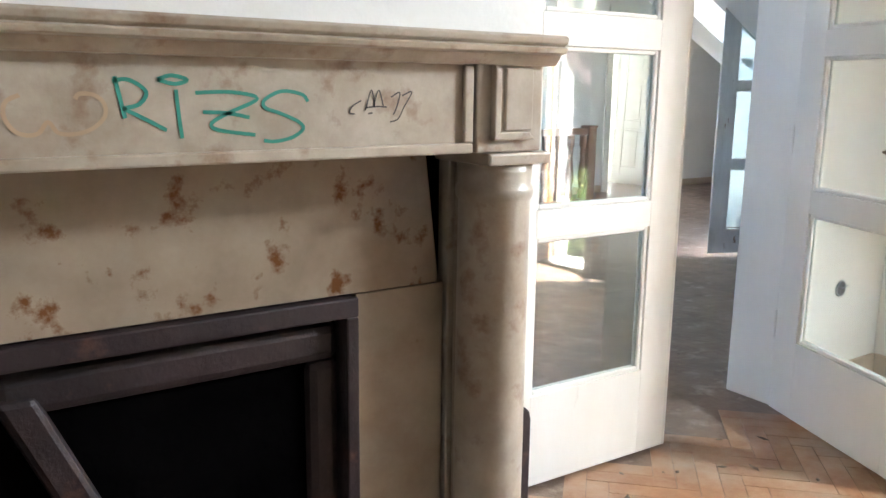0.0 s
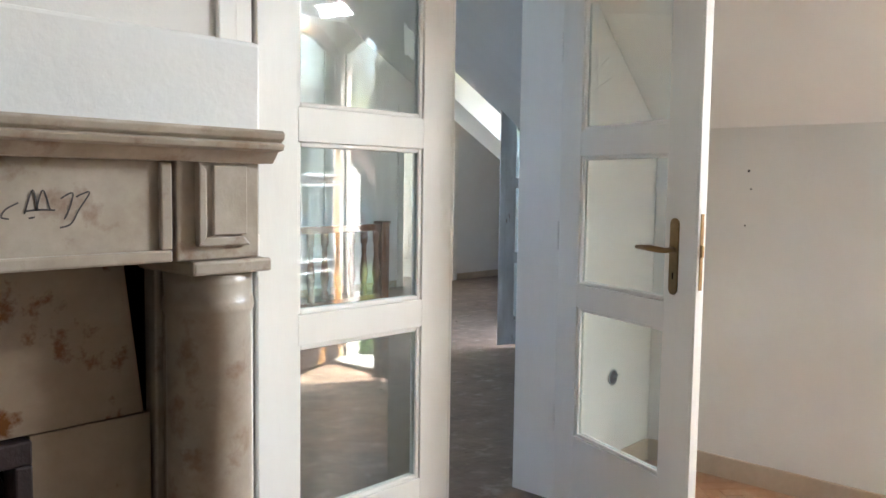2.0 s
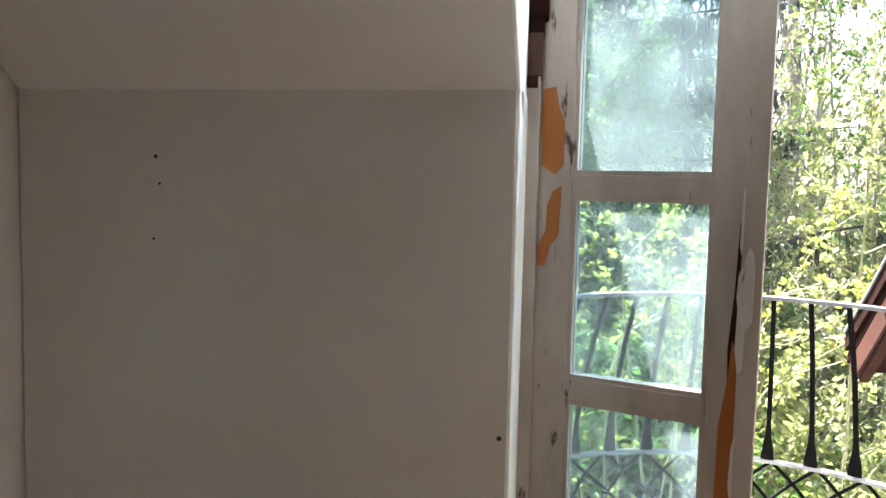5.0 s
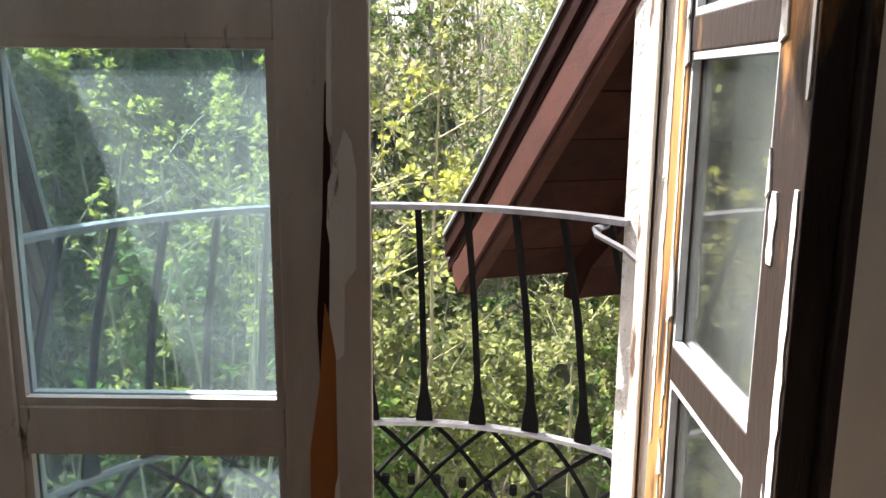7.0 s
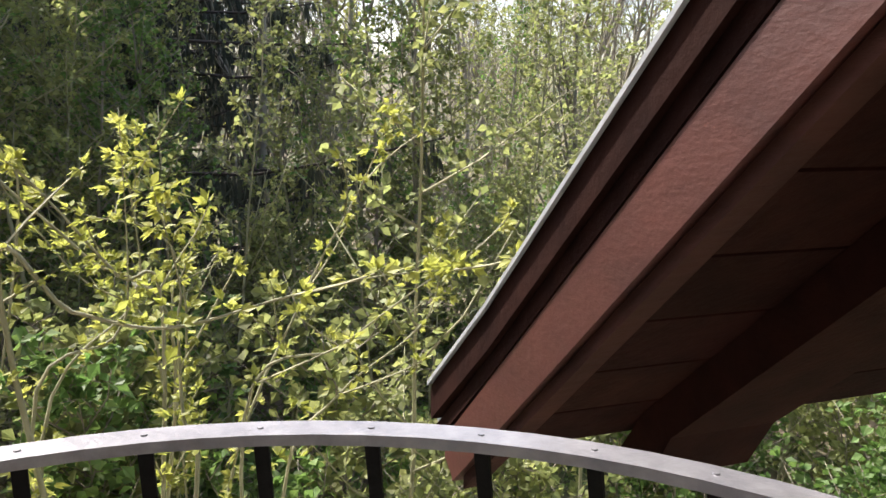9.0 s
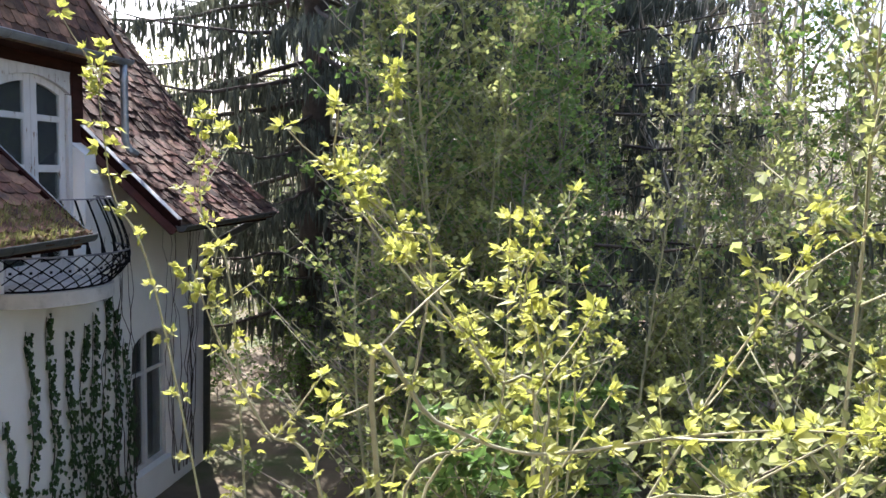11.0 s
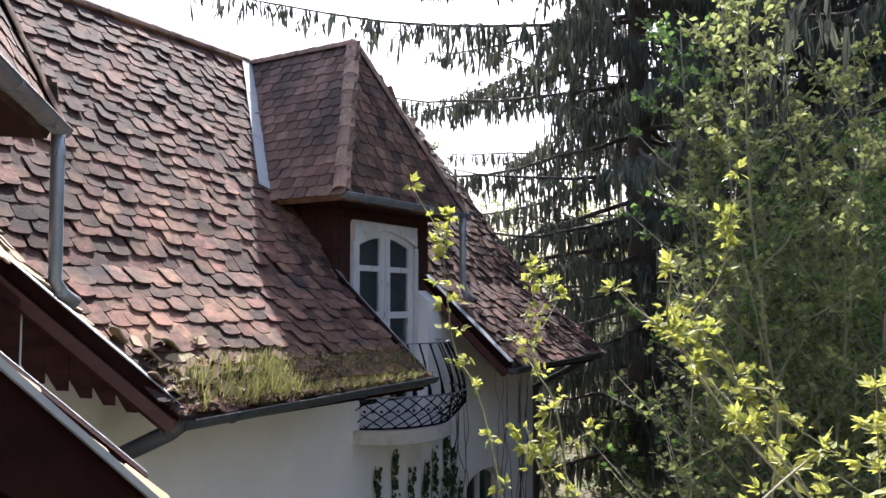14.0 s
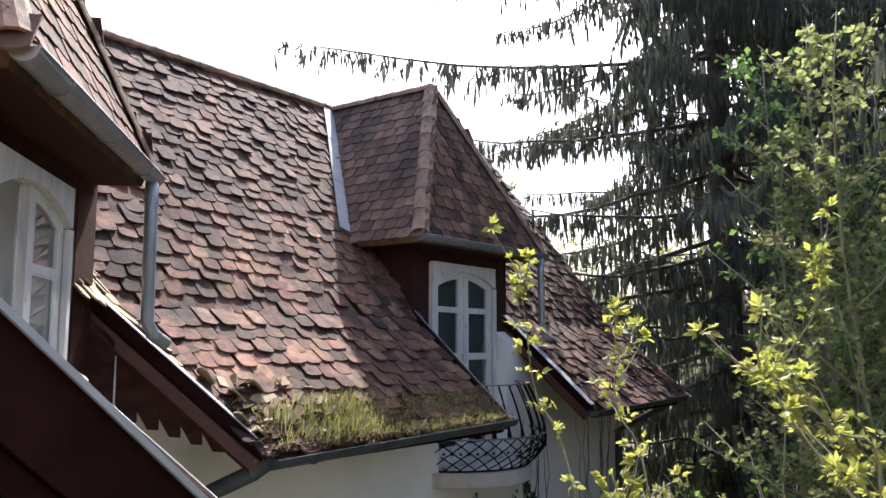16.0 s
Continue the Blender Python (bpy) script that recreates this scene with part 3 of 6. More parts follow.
def ridge_caps(p, q, parent, material=RIDGECAP, step=0.30, r=0.10):
    """A run of half-round ridge tiles from p to q, in world places."""
    p, q = Vector(p), Vector(q)
    n = max(1, int((q - p).length / step))
    d = (q - p) / n
    side = d.cross(Vector((0, 0, 1))).normalized()
    up = side.cross(d).normalized()
    g = G()
    for i in range(n):
        a, b = p + d * (i - 0.04), p + d * (i + 1.04)
        v = []
        for c, rr, lift in ((a, r, 0.0), (b, r * 0.86, 0.004)):
            for k in range(7):
                w = math.pi * k / 6
                v.append(c + side * (math.cos(w) * rr) + up * (math.sin(w) * rr * 0.85 - 0.005 + lift))
        v += [x - up * 0.016 for x in v]
        f = [(k, k + 1, k + 8, k + 7) for k in range(6)] + [(14 + k, 21 + k, 22 + k, 15 + k) for k in range(6)]
        f += [(k, 14 + k, 15 + k, k + 1) for k in range(6)] + [(7 + k, 8 + k, 22 + k, 21 + k) for k in range(6)] + [(0, 7, 21, 14), (6, 20, 27, 13)]
        g.add(v, f, parent.matrix_basis.inverted())
    return part("ridge_tiles", g, material, parent)


def gutter(p, q, parent, r=0.065, name="gutter", label="grey zinc half-round gutter", metal=ZINC):
    """A half-round gutter from p to q in the parent's own axes, with rolled lip and end caps."""
    p, q = Vector(p), Vector(q)
    d = (q - p).normalized()
    side = d.cross(Vector((0, 0, 1))).normalized()
    g = G()
    n = 9
    v = []
    for c in (p, q):
        for rr in (r, r - 0.005):
            for k in range(n):
                w = math.pi * k / (n - 1)
                v.append(c + side * (math.cos(w) * rr) + Vector((0, 0, -math.sin(w) * rr)))
    f = []
    for k in range(n - 1):
        f += [(k, k + 1, 2 * n + k + 1, 2 * n + k), (n + k, 3 * n + k, 3 * n + k + 1, n + k + 1)]
    f += [tuple(range(n)), tuple(range(3 * n - 1, 2 * n - 1, -1)), (0, 2 * n, 3 * n, n), (n - 1, 2 * n - 1, 4 * n - 1, 3 * n - 1)]
    g.add(v, f)
    for s in (-1, 1):
        g.tube([p + side * (s * r), q + side * (s * r)], 0.009, 6)
    m = max(2, int((q - p).length / 0.8))
    for i in range(m):
        c = p + (q - p) * ((i + 0.5) / m)
        g.tube([c + side * (math.cos(w) * (r + 0.004)) + Vector((0, 0, -math.sin(w) * (r + 0.004))) for w in [math.pi * k / 8 for k in range(9)]], 0.007, 5)
    return part(name, g, metal, parent, label, smooth=False)


def verge(F, cut_x, side, deck, o_top=-0.05, lift=0.025):
    """Boards and metal along a roof's cut edge; side +1: the roof lies toward +x of the edge."""
    inv = deck.matrix_basis.inverted()
    a, b = o_top, EAVE_O + 0.02

    def strip(x0, x1, d0, d1, o0=a, o1=b, flare=0.0):
        """A strip along the edge, d0 to d1 below the roof's top; flare: how far its tail kicks up."""
        k = o1 - 0.28
        top = [(o0, main_roof(0.0) - 0.885 * o0 - d0 * 1.335), (k, main_roof(k) - d0 * 1.335), (o1, main_roof(o1) - d0 * 1.335 + flare)]
        foot = [(o1, main_roof(o1) - d1 * 1.335 + flare), (k, main_roof(k) - d1 * 1.335), (o0, main_roof(0.0) - 0.885 * o0 - d1 * 1.335)]
        return G().prism(top + foot, x0, x1, "x", inv @ F)
    s = side
    part("verge_flashing", strip(cut_x - s * 0.036, cut_x - s * 0.027 if s > 0 else cut_x + 0.036 - 0.10, -0.021 - lift, -0.016 - lift, flare=0.025 - lift), ZINCL, deck, "pale zinc edge strip")
    part("verge_lip", strip(cut_x - s * 0.040, cut_x - s * 0.034, -0.021 - lift, -0.014 - lift, flare=0.025 - lift), ZINCL, deck, "pale zinc edge strip")
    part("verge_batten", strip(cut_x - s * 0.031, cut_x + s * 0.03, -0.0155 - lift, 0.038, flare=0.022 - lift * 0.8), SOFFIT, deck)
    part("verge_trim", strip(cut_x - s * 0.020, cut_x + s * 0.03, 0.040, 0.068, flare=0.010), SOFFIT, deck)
    g = strip(cut_x - s * 0.018, cut_x + s * 0.022, 0.070, 0.155, a, b - 0.09)
    # shaped tail of the board
    b -= 0.07
    zt = main_roof(b - 0.02) - 0.070 * 1.335
    g.prism([(b - 0.02, zt), (b + 0.03, zt - 0.03), (b + 0.034, zt - 0.05), (b + 0.022, zt - 0.058), (b + 0.022, zt - 0.078), (b + 0.002, zt - 0.092), (b - 0.02, zt - 0.105)],
            cut_x - s * 0.018, cut_x + s * 0.022, "x", inv @ F)
    part("verge_board", g, REDWOOD, deck, "red-brown stained board with flaking paint")
    part("verge_moulding", strip(cut_x - s * 0.006, cut_x + s * 0.03, 0.157, 0.178, a, b - 0.05), DARKWOOD, deck)


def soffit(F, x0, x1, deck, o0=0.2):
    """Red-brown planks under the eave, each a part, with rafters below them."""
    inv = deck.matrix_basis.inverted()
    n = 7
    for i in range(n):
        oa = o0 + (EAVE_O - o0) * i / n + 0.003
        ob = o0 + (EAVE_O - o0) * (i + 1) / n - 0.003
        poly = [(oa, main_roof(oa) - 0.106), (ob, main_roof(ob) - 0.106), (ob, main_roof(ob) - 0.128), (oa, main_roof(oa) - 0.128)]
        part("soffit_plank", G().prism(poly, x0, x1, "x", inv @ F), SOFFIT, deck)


for F, cut, deck, far in ((FACADE_E, CUT_E, deck_e, (1.9, 4.8)), (FACADE_S, CUT_S, deck_s, (0.44, 1.4)), (FACADE_W, CUT_W, deck_w, (2.6, 3.0))):
    verge(F, cut[0], -1, deck)
    verge(F, cut[1], 1, deck, lift=0.0 if deck is deck_e else 0.025)
    soffit(F, cut[1] + 0.03, cut[1] + (far[1] if deck is not deck_e else 4.2), deck)
    if deck is deck_e:
        soffit(F, -1.52, cut[0] - 0.03, deck)
    if deck is deck_s:
        soffit(F, cut[0] - 0.62, cut[0] - 0.03, deck)
        # dark boards behind the corner roof's edge, also standing in for shade there
        for i in range(8):
            oa, ob = -0.12 + 0.15 * i, -0.12 + 0.15 * (i + 1) - 0.003
            za, zb = main_roof(oa) - 0.135, main_roof(ob) - 0.135
            lo = 0.66 - 0.08 * i + (0.3 if i < 2 else 0.0)
            part("hanging_board", G().prism([(oa, za), (ob, zb), (ob, zb - lo + 0.06), ((oa + ob) / 2, (za + zb) / 2 - lo), (oa, za - lo + 0.06)], cut[0] + (0.003 if i < 2 else -0.062), cut[0] + (0.018 if i < 2 else -0.040), "x", deck.matrix_basis.inverted() @ F), DARKWOOD, deck)
    if deck is deck_w:
        soffit(F, cut[0] - 2.9, cut[0] - 0.03, deck)
gutter_e = gutter(FACADE_E @ Vector((0.66, EAVE_O + 0.09, 0.60)), FACADE_E @ Vector((5.2, EAVE_O + 0.09, 0.60)), deck_e)
gutter(FACADE_W @ Vector((0.93, EAVE_O + 0.06, 0.655)), FACADE_W @ Vector((4.15, EAVE_O + 0.06, 0.60)), deck_w, 0.075, label="dark painted half-round gutter full of litter", metal=DARKZINC)
gutter(FACADE_W @ Vector((-4.0, EAVE_O + 0.06, 0.655)), FACADE_W @ Vector((-0.93, EAVE_O + 0.06, 0.61)), deck_w, label="dark painted half-round gutter", metal=DARKZINC)
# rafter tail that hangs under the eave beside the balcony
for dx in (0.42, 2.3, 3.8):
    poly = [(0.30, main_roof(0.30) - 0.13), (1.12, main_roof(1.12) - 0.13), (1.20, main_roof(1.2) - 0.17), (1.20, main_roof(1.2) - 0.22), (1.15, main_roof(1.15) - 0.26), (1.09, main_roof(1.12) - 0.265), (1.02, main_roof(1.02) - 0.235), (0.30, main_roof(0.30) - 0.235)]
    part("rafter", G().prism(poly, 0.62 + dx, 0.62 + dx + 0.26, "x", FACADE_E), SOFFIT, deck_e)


def dormer(name, F, label, hw=1.3, win=0.66, tiles=True, wide=0.98, low=1.12):
    """A hipped dormer over a window: boarded cheeks, tiled roof, gutter."""
    d = thing(name, label, "dormer", F)
    ez, eo, az, ao = 2.6, 0.35, 4.67, -0.5
    v = [(-hw, eo, ez), (hw, eo, ez), (0, ao, az), (hw, -0.69, ez), (0, -2.3, 4.67), (-hw, -0.69, ez)]
    lo = [(x * 0.97, y - 0.03, z - 0.10) for x, y, z in v]
    g = G().add(v + lo, [(0, 1, 2), (1, 3, 4, 2), (5, 0, 2, 4), (8, 7, 6), (8, 10, 9, 7), (10, 8, 6, 11), (0, 6, 7, 1), (1, 7, 9, 3), (3, 9, 10, 4), (4, 10, 11, 5), (5, 11, 6, 0)])
    part("roof", g, TILE2, d)
    # walls
    for s in (-1, 1):
        n = 3
        for i in range(n):
            a = win + 0.02 + (wide - win) * i / n
            part("front_board", G().box(s * a, s * (a + (wide - win) / n - 0.006), -0.03, 0.0 + 0.004 * (i % 2), low, 2.52), DARKWOOD, d)
        for i in range(6):
            o0, o1 = -0.035 - i * 0.115, -0.035 - (i + 1) * 0.115 + 0.006
            part("cheek_board", G().prism([(o0, main_roof(o0) - 0.05), (o0, 2.52), (o1, 2.52), (o1, main_roof(o1) - 0.05)], s * 0.95, s * 0.975, "x"), DARKWOOD, d)
    part("head_board", G().box(-win - 0.02, win + 0.02, -0.03, 0.0, 2.34, 2.52), DARKWOOD, d)
    part("eave_soffit", G().box(-hw + 0.06, hw - 0.06, -0.69, eo - 0.03, 2.50, 2.525), DARKWOOD, d)
    gutter((-hw - 0.04, eo + 0.05, ez - 0.02), (hw + 0.04, eo + 0.05, ez - 0.03), d)
    if tiles:
        W = F.to_3x3()

        def run(a, b, apexes, seed, mat):
            """Tiles on a face over the eave a-b; apexes: the rest of its outline, in the dormer's own axes."""
            a, b = Vector(a), Vector(b)
            A = (b - a).normalized()
            pts = [a, b] + [Vector(p) for p in apexes]
            N = (pts[1] - pts[0]).cross(pts[2] - pts[0]).normalized()
            U = N.cross(A)
            flat = [((p - a).dot(A), (p - a).dot(U)) for p in pts]

            def inside(x, y):
                y = y - 0.06
                for i in range(len(flat)):
                    (x0, y0), (x1, y1) = flat[i], flat[(i + 1) % len(flat)]
                    if (x1 - x0) * (y - y0) - (y1 - y0) * (x - x0) < -0.06 * math.hypot(x1 - x0, y1 - y0):
                        return False
                return True
            low = min(p[0] for p in flat)
            O = F @ (a + A * low)
            f2 = lambda x, y: inside(x + low, y)
            ps = tile_field(O, W @ A, W @ U, int((max(p[0] for p in flat) - low) / 0.18) + 2, int(max(p[1] for p in flat) / 0.155) + 1, f2, wild=0.4, seed=seed)
            lay(ps, d, mat)
        run(v[0], v[1], [v[2]], 11, TILE)
        run(v[1], v[3], [v[4], v[2]], 12, TILE2)
        run(v[5], v[0], [v[2], v[4]], 13, TILE2)
        for a, b in ((v[0], v[2]), (v[1], v[2]), (v[2], v[4])):
            ridge_caps(F @ Vector(a), F @ Vector(b), d)
    # metal valleys where the dormer meets the roof
    for s in (-1, 1):
        a, b = Vector((s * hw, -0.69, ez + 0.06)), Vector((0, -2.3, 4.73))
        u = (b - a).normalized()
        n = Vector((0, 1.28, 1)).normalized()
        w = u.cross(n) * 0.15
        g = G()
        for i in range(3):
            p, q = a + u * ((b - a).length * i / 3), a + u * ((b - a).length * (i + 1) / 3 + 0.04)
            l = n * (0.030 + 0.004 * i)
            g.add([p - w + l, p + w + l, q + w + l, q - w + l, p - w + l + n * 0.004, p + w + l + n * 0.004, q + w + l + n * 0.004, q - w + l + n * 0.004],
                  [(0, 3, 2, 1), (4, 5, 6, 7), (0, 1, 5, 4), (1, 2, 6, 5), (2, 3, 7, 6), (3, 0, 4, 7)])
        part("valley_flashing", g, ZINCL, d, "pale zinc valley strip")
    return d


dormer("dormer_wing", FACADE_W, "hipped clay-tiled dormer with dark boarded cheeks on the wing roof")
dormer("dormer_corner", FACADE_S, "hipped clay-tiled dormer with dark boarded cheeks at the corner", wide=1.36, low=0.0)
dormer("dormer_east", FACADE_E, "hipped clay-tiled dormer over the balcony door", tiles=False, win=0.64)
ridge_caps(FACADE_W @ Vector((5.6, RIDGE_O, main_roof(RIDGE_O) + 0.03)), FACADE_W @ Vector((-4.1, RIDGE_O, main_roof(RIDGE_O) + 0.03)), deck_w)


# ---- French windows and balcony railings ----
def arch_top(x, w, spring, rise):
    """Height of the arched head; x from the hinge, w the leaf's width."""
    return spring + rise * (1 - ((w - x) / w) ** 2)


def window_leaf(parent, w, flip, angle, hinge, frame_mat, pane_mat, spring=2.12, rise=0.16, name="window_leaf", back=0.01):
    """One casement: stiles, rails and panes. flip -1: it reaches toward -x. angle: opened inward, degrees."""
    g = G()
    T = 0.022
    st = 0.105
    bars = [(0.03, 0.20), (0.660, 0.722), (1.228, 1.286), (1.79, 1.845)]
    X = lambda x: flip * x
    top = lambda x: arch_top(x, w, spring, rise)
    g.prism([(X(0), 0.03), (X(st), 0.03), (X(st), top(st)), (X(0), top(0))], -T, T, "y")
    g.prism([(X(w - st), 0.03), (X(w), 0.03), (X(w), top(w)), (X(w - st), top(w - st))], -T, T, "y")
    for z0, z1 in bars:
        g.box(X(st), X(w - st), -T + 0.003, T - 0.003, z0, z1)
    n = 5
    for i in range(n):
        a, b = st + (w - 2 * st) * i / n, st + (w - 2 * st) * (i + 1) / n
        g.prism([(X(a), top(a) - 0.09), (X(b), top(b) - 0.09), (X(b), top(b)), (X(a), top(a))], -T + 0.003, T - 0.003, "y")
    # a meeting strip on the closing stile
    g.box(X(w - 0.03), X(w + 0.02), -T - 0.014, -T, 0.03, top(w) - 0.02)
    ob = part(name, g, frame_mat, parent, bevel=0.003)
    ob.matrix_basis = Matrix.Translation((hinge, -back, 0)) @ Matrix.Rotation(radians(angle) * -flip, 4, "Z")
    lows = [(bars[0][1], bars[1][0]), (bars[1][1], bars[2][0]), (bars[2][1], bars[3][0]), (bars[3][1], None)]
    for z0, z1 in lows:
        if z1 is None:
            poly = [(X(st), z0), (X(w - st), z0), (X(w - st), top(w - st) - 0.09), (X(st), top(st) - 0.09)]
        else:
            poly = [(X(st), z0), (X(w - st), z0), (X(w - st), z1), (X(st), z1)]
        part("pane", G().prism(poly, -0.002, 0.002, "y"), pane_mat, ob, shadow=False)
        if z1 is not None:
            b = G()
            for s in (-1, 1):
                y0, y1 = s * 0.004, s * 0.017
                b.box(X(st - 0.001), X(st + 0.012), y0, y1, z0, z1).box(X(w - st - 0.012), X(w - st + 0.001), y0, y1, z0, z1)
                b.box(X(st + 0.012), X(w - st - 0.012), y0, y1, z0, z0 + 0.012).box(X(st + 0.012), X(w - st - 0.012), y0, y1, z1 - 0.012, z1)
            part("glazing_bead", b, SEALANT if frame_mat is RAWWOOD else frame_mat, ob)
    return ob


def french_window(name, F, hw, angles, label, pane_mat=HAZY, mats=(WINPAINT, WINPAINT)):
    w = thing(name, label, "window", F, kind="structure")
    g = G()
    for s in (-1, 1):
        g.box(s * (hw - 0.035), s * (hw + 0.02), -0.045, 0.055, 0.0, 2.10)
        g.box(s * (hw - 0.05), s * (hw - 0.035), 0.02, 0.055, 0.0, 2.10)
    n = 10
    for i in range(n):
        a, b = -hw + 2 * hw * i / n, -hw + 2 * hw * (i + 1) / n
        za, zb = 2.12 + 0.16 * (1 - (a / hw) ** 2), 2.12 + 0.16 * (1 - (b / hw) ** 2)
        g.prism([(a, za - 0.01), (b, zb - 0.01), (b, 2.36), (a, 2.36)], -0.045, 0.055, "y")
    part("window_frame", g, GRIMY_SHADED if mats[0] is GRIMY_SHADED else WINPAINT, w, "white painted frame, flaking", bevel=0.003)
    part("window_sill", G().box(-hw, hw, -0.10, 0.16, -0.05, 0.024), CONCRETE, w)
    lw = hw - 0.04
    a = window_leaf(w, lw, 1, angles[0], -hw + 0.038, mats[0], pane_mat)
    raw = mats[1] is RAWWOOD
    b = window_leaf(w, lw, -1, angles[1], hw - (0.027 if raw else 0.038), mats[1], CLEAR if raw else pane_mat, back=0.028 if raw else 0.01)
    return w, a, b


window_1, leaf_l, leaf_r = french_window("window_1", FACADE_E, 0.63, (20, 70), "French window with flaking white paint, one leaf open", HAZY, (GRIMY_SHADED, RAWWOOD))
window_2, leaf_a, leaf_b = french_window("window_2", FACADE_S, 0.66, (0, 107), "arched French window with white frames, one leaf open", DULL)
window_3, leaf_c, leaf_d = french_window("window_3", FACADE_W, 0.66, (0, 0), "arched French window with flaking white paint above a small balcony", DULL)



# added sheet: the room's darkness as a colour close behind the panes
part("dark_backing", G().box(-0.655, 0.655, -0.075, -0.06, 0.03, 2.34), INNERSHADE, window_3, "dark sheet standing in for the unlit room")


def balcony(name, F, label, bars=13, band=0.36):
    """A bow-shaped iron balcony: flat rail, bellied bars with flared feet, band and diamond lattice."""
    d = thing(name, label, "balcony railing", F)
    half, sag = 0.63, 0.41
    R = (half * half + sag * sag) / (2 * sag)
    cy = 0.16 + sag - R
    top = math.asin(half / R)
    ZT, ZB, Z0 = 0.893, band, 0.02

    def at(u, z):
        """u from -1 to 1 along the bow."""
        k = min(1.0, max(0.0, (ZT - z) / (ZT - Z0)))
        belly = 0.17 * (math.sin(math.pi / 2 * k / 0.7) if k < 0.7 else math.cos(math.pi / 2 * (k - 0.7) / 0.31))
        r = R + belly
        return Vector((r * math.sin(u * top), cy + r * math.cos(u * top), z))
    n = 28
    g = G()
    v = []
    for i in range(n + 1):
        p = at(-1 + 2 * i / n, ZT)
        out = Vector((p.x, p.y - cy, 0)).normalized()
        for a, b in ((-0.019, 0.006), (0.019, 0.006), (0.019, -0.006), (-0.019, -0.006)):
            v.append(p + out * a + Vector((0, 0, b)))
    f = [(i * 4 + k, i * 4 + (k + 1) % 4, i * 4 + 4 + (k + 1) % 4, i * 4 + 4 + k) for i in range(n) for k in range(4)] + [(3, 2, 1, 0), (n * 4, n * 4 + 1, n * 4 + 2, n * 4 + 3)]
    g.add(v, f)
    part("handrail", g, RAILTOP, d, "worn grey flat iron handrail")
    for i in range(bars):
        u = -0.94 + 1.88 * i / (bars - 1)
        p = at(u, ZT + 0.006)
        part("rivet", G().lathe([(0.0042, p.z - 0.001), (0.003, p.z + 0.0015)], p.x, p.y, 8), RAILTOP, d)
        zs = [ZT - 0.006, 0.80, 0.72, 0.62, ZB + 0.14, ZB + 0.09, ZB + 0.055, ZB + 0.02, ZB]
        ws = [0.0075, 0.0075, 0.0075, 0.0078, 0.008, 0.011, 0.018, 0.022, 0.023]
        v = []
        tang = Vector((math.cos(u * top), -math.sin(u * top), 0))
        out = Vector((math.sin(u * top), math.cos(u * top), 0))
        for z, w in zip(zs, ws):
            c = at(u, z)
            for a, b in ((-w, -0.005), (w, -0.005), (w, 0.005), (-w, 0.005)):
                v.append(c + tang * a + out * b)
        m = len(zs)
        f = [(i2 * 4 + k, i2 * 4 + (k + 1) % 4, i2 * 4 + 4 + (k + 1) % 4, i2 * 4 + 4 + k) for i2 in range(m - 1) for k in range(4)] + [(3, 2, 1, 0), (m * 4 - 4, m * 4 - 3, m * 4 - 2, m * 4 - 1)]
        part("bar", G().add(v, f), BLACKIRON, d)
    for z, nm in ((ZB, "band"), (Z0, "foot_band")):
        part(nm, G().tube([at(-1 + 2 * i / n, z) for i in range(n + 1)], 0.008, 6, flat=1.4), RAILTOP if z > 0.1 else BLACKIRON, d)
    k = 13
    for s in (-1, 1):
        for i in range(-3, k + 1):
            pts = []
            for j in range(9):
                q = j / 8
                u = -1 + 2 * (i + 7.8 * (ZB - Z0) * q) / k
                if s < 0:
                    u = -u
                if -1.0 <= u <= 1.0:
                    pts.append(at(u, ZB - (ZB - Z0) * q))
            if len(pts) > 1:
                part("lattice_bar", G().tube(pts, 0.0065, 5), BLACKIRON, d)
    for i in range(k * 2):
        c = at(-0.96 + 1.92 * (i + 0.5) / (k * 2), ZB - 0.14)
        part("lattice_collar", G().tube([c + Vector((0, 0.004, -0.012)), c + Vector((0, 0.004, 0.012))], 0.011, 6), BLACKIRON, d)
    # curled stays from the rail's ends to the frame
    for s in (-1, 1):
        p = at(s * 0.93, ZT)
        e = Vector((s * 0.63, 0.07, ZT - 0.09))
        c = [p + Vector((0, 0, -0.012)), p + Vector((-s * 0.026, -0.002, -0.018)), p + Vector((-s * 0.028, -0.012, -0.030)), p * 0.45 + e * 0.55 + Vector((-s * 0.01, 0, -0.004)), e]
        part("rail_stay", G().tube(c, 0.013, 6, flat=0.55), RAILTOP, d, "curled grey iron stay")
    slab_g = G()
    pts = [at(-1 + 2 * i / 16, Z0) for i in range(17)]
    slab_g.prism([(p.x, p.y + 0.03) for p in pts] + [(0.66, 0.06), (-0.66, 0.06)], -0.14, 0.0, "z")
    part("floor_slab", slab_g, CONCRETE, d, "weathered concrete balcony slab")
    return d


balcony("balcony_railing", FACADE_E, "black wrought-iron bow balcony with grey handrail outside the French window", 14, 0.28)
balcony("balcony_railing", FACADE_W @ Matrix.Translation((0, 0.05, 0.0)) @ Matrix.Diagonal((1.28, 1.25, 1.06, 1)), "black wrought-iron bellied balcony on the wing")


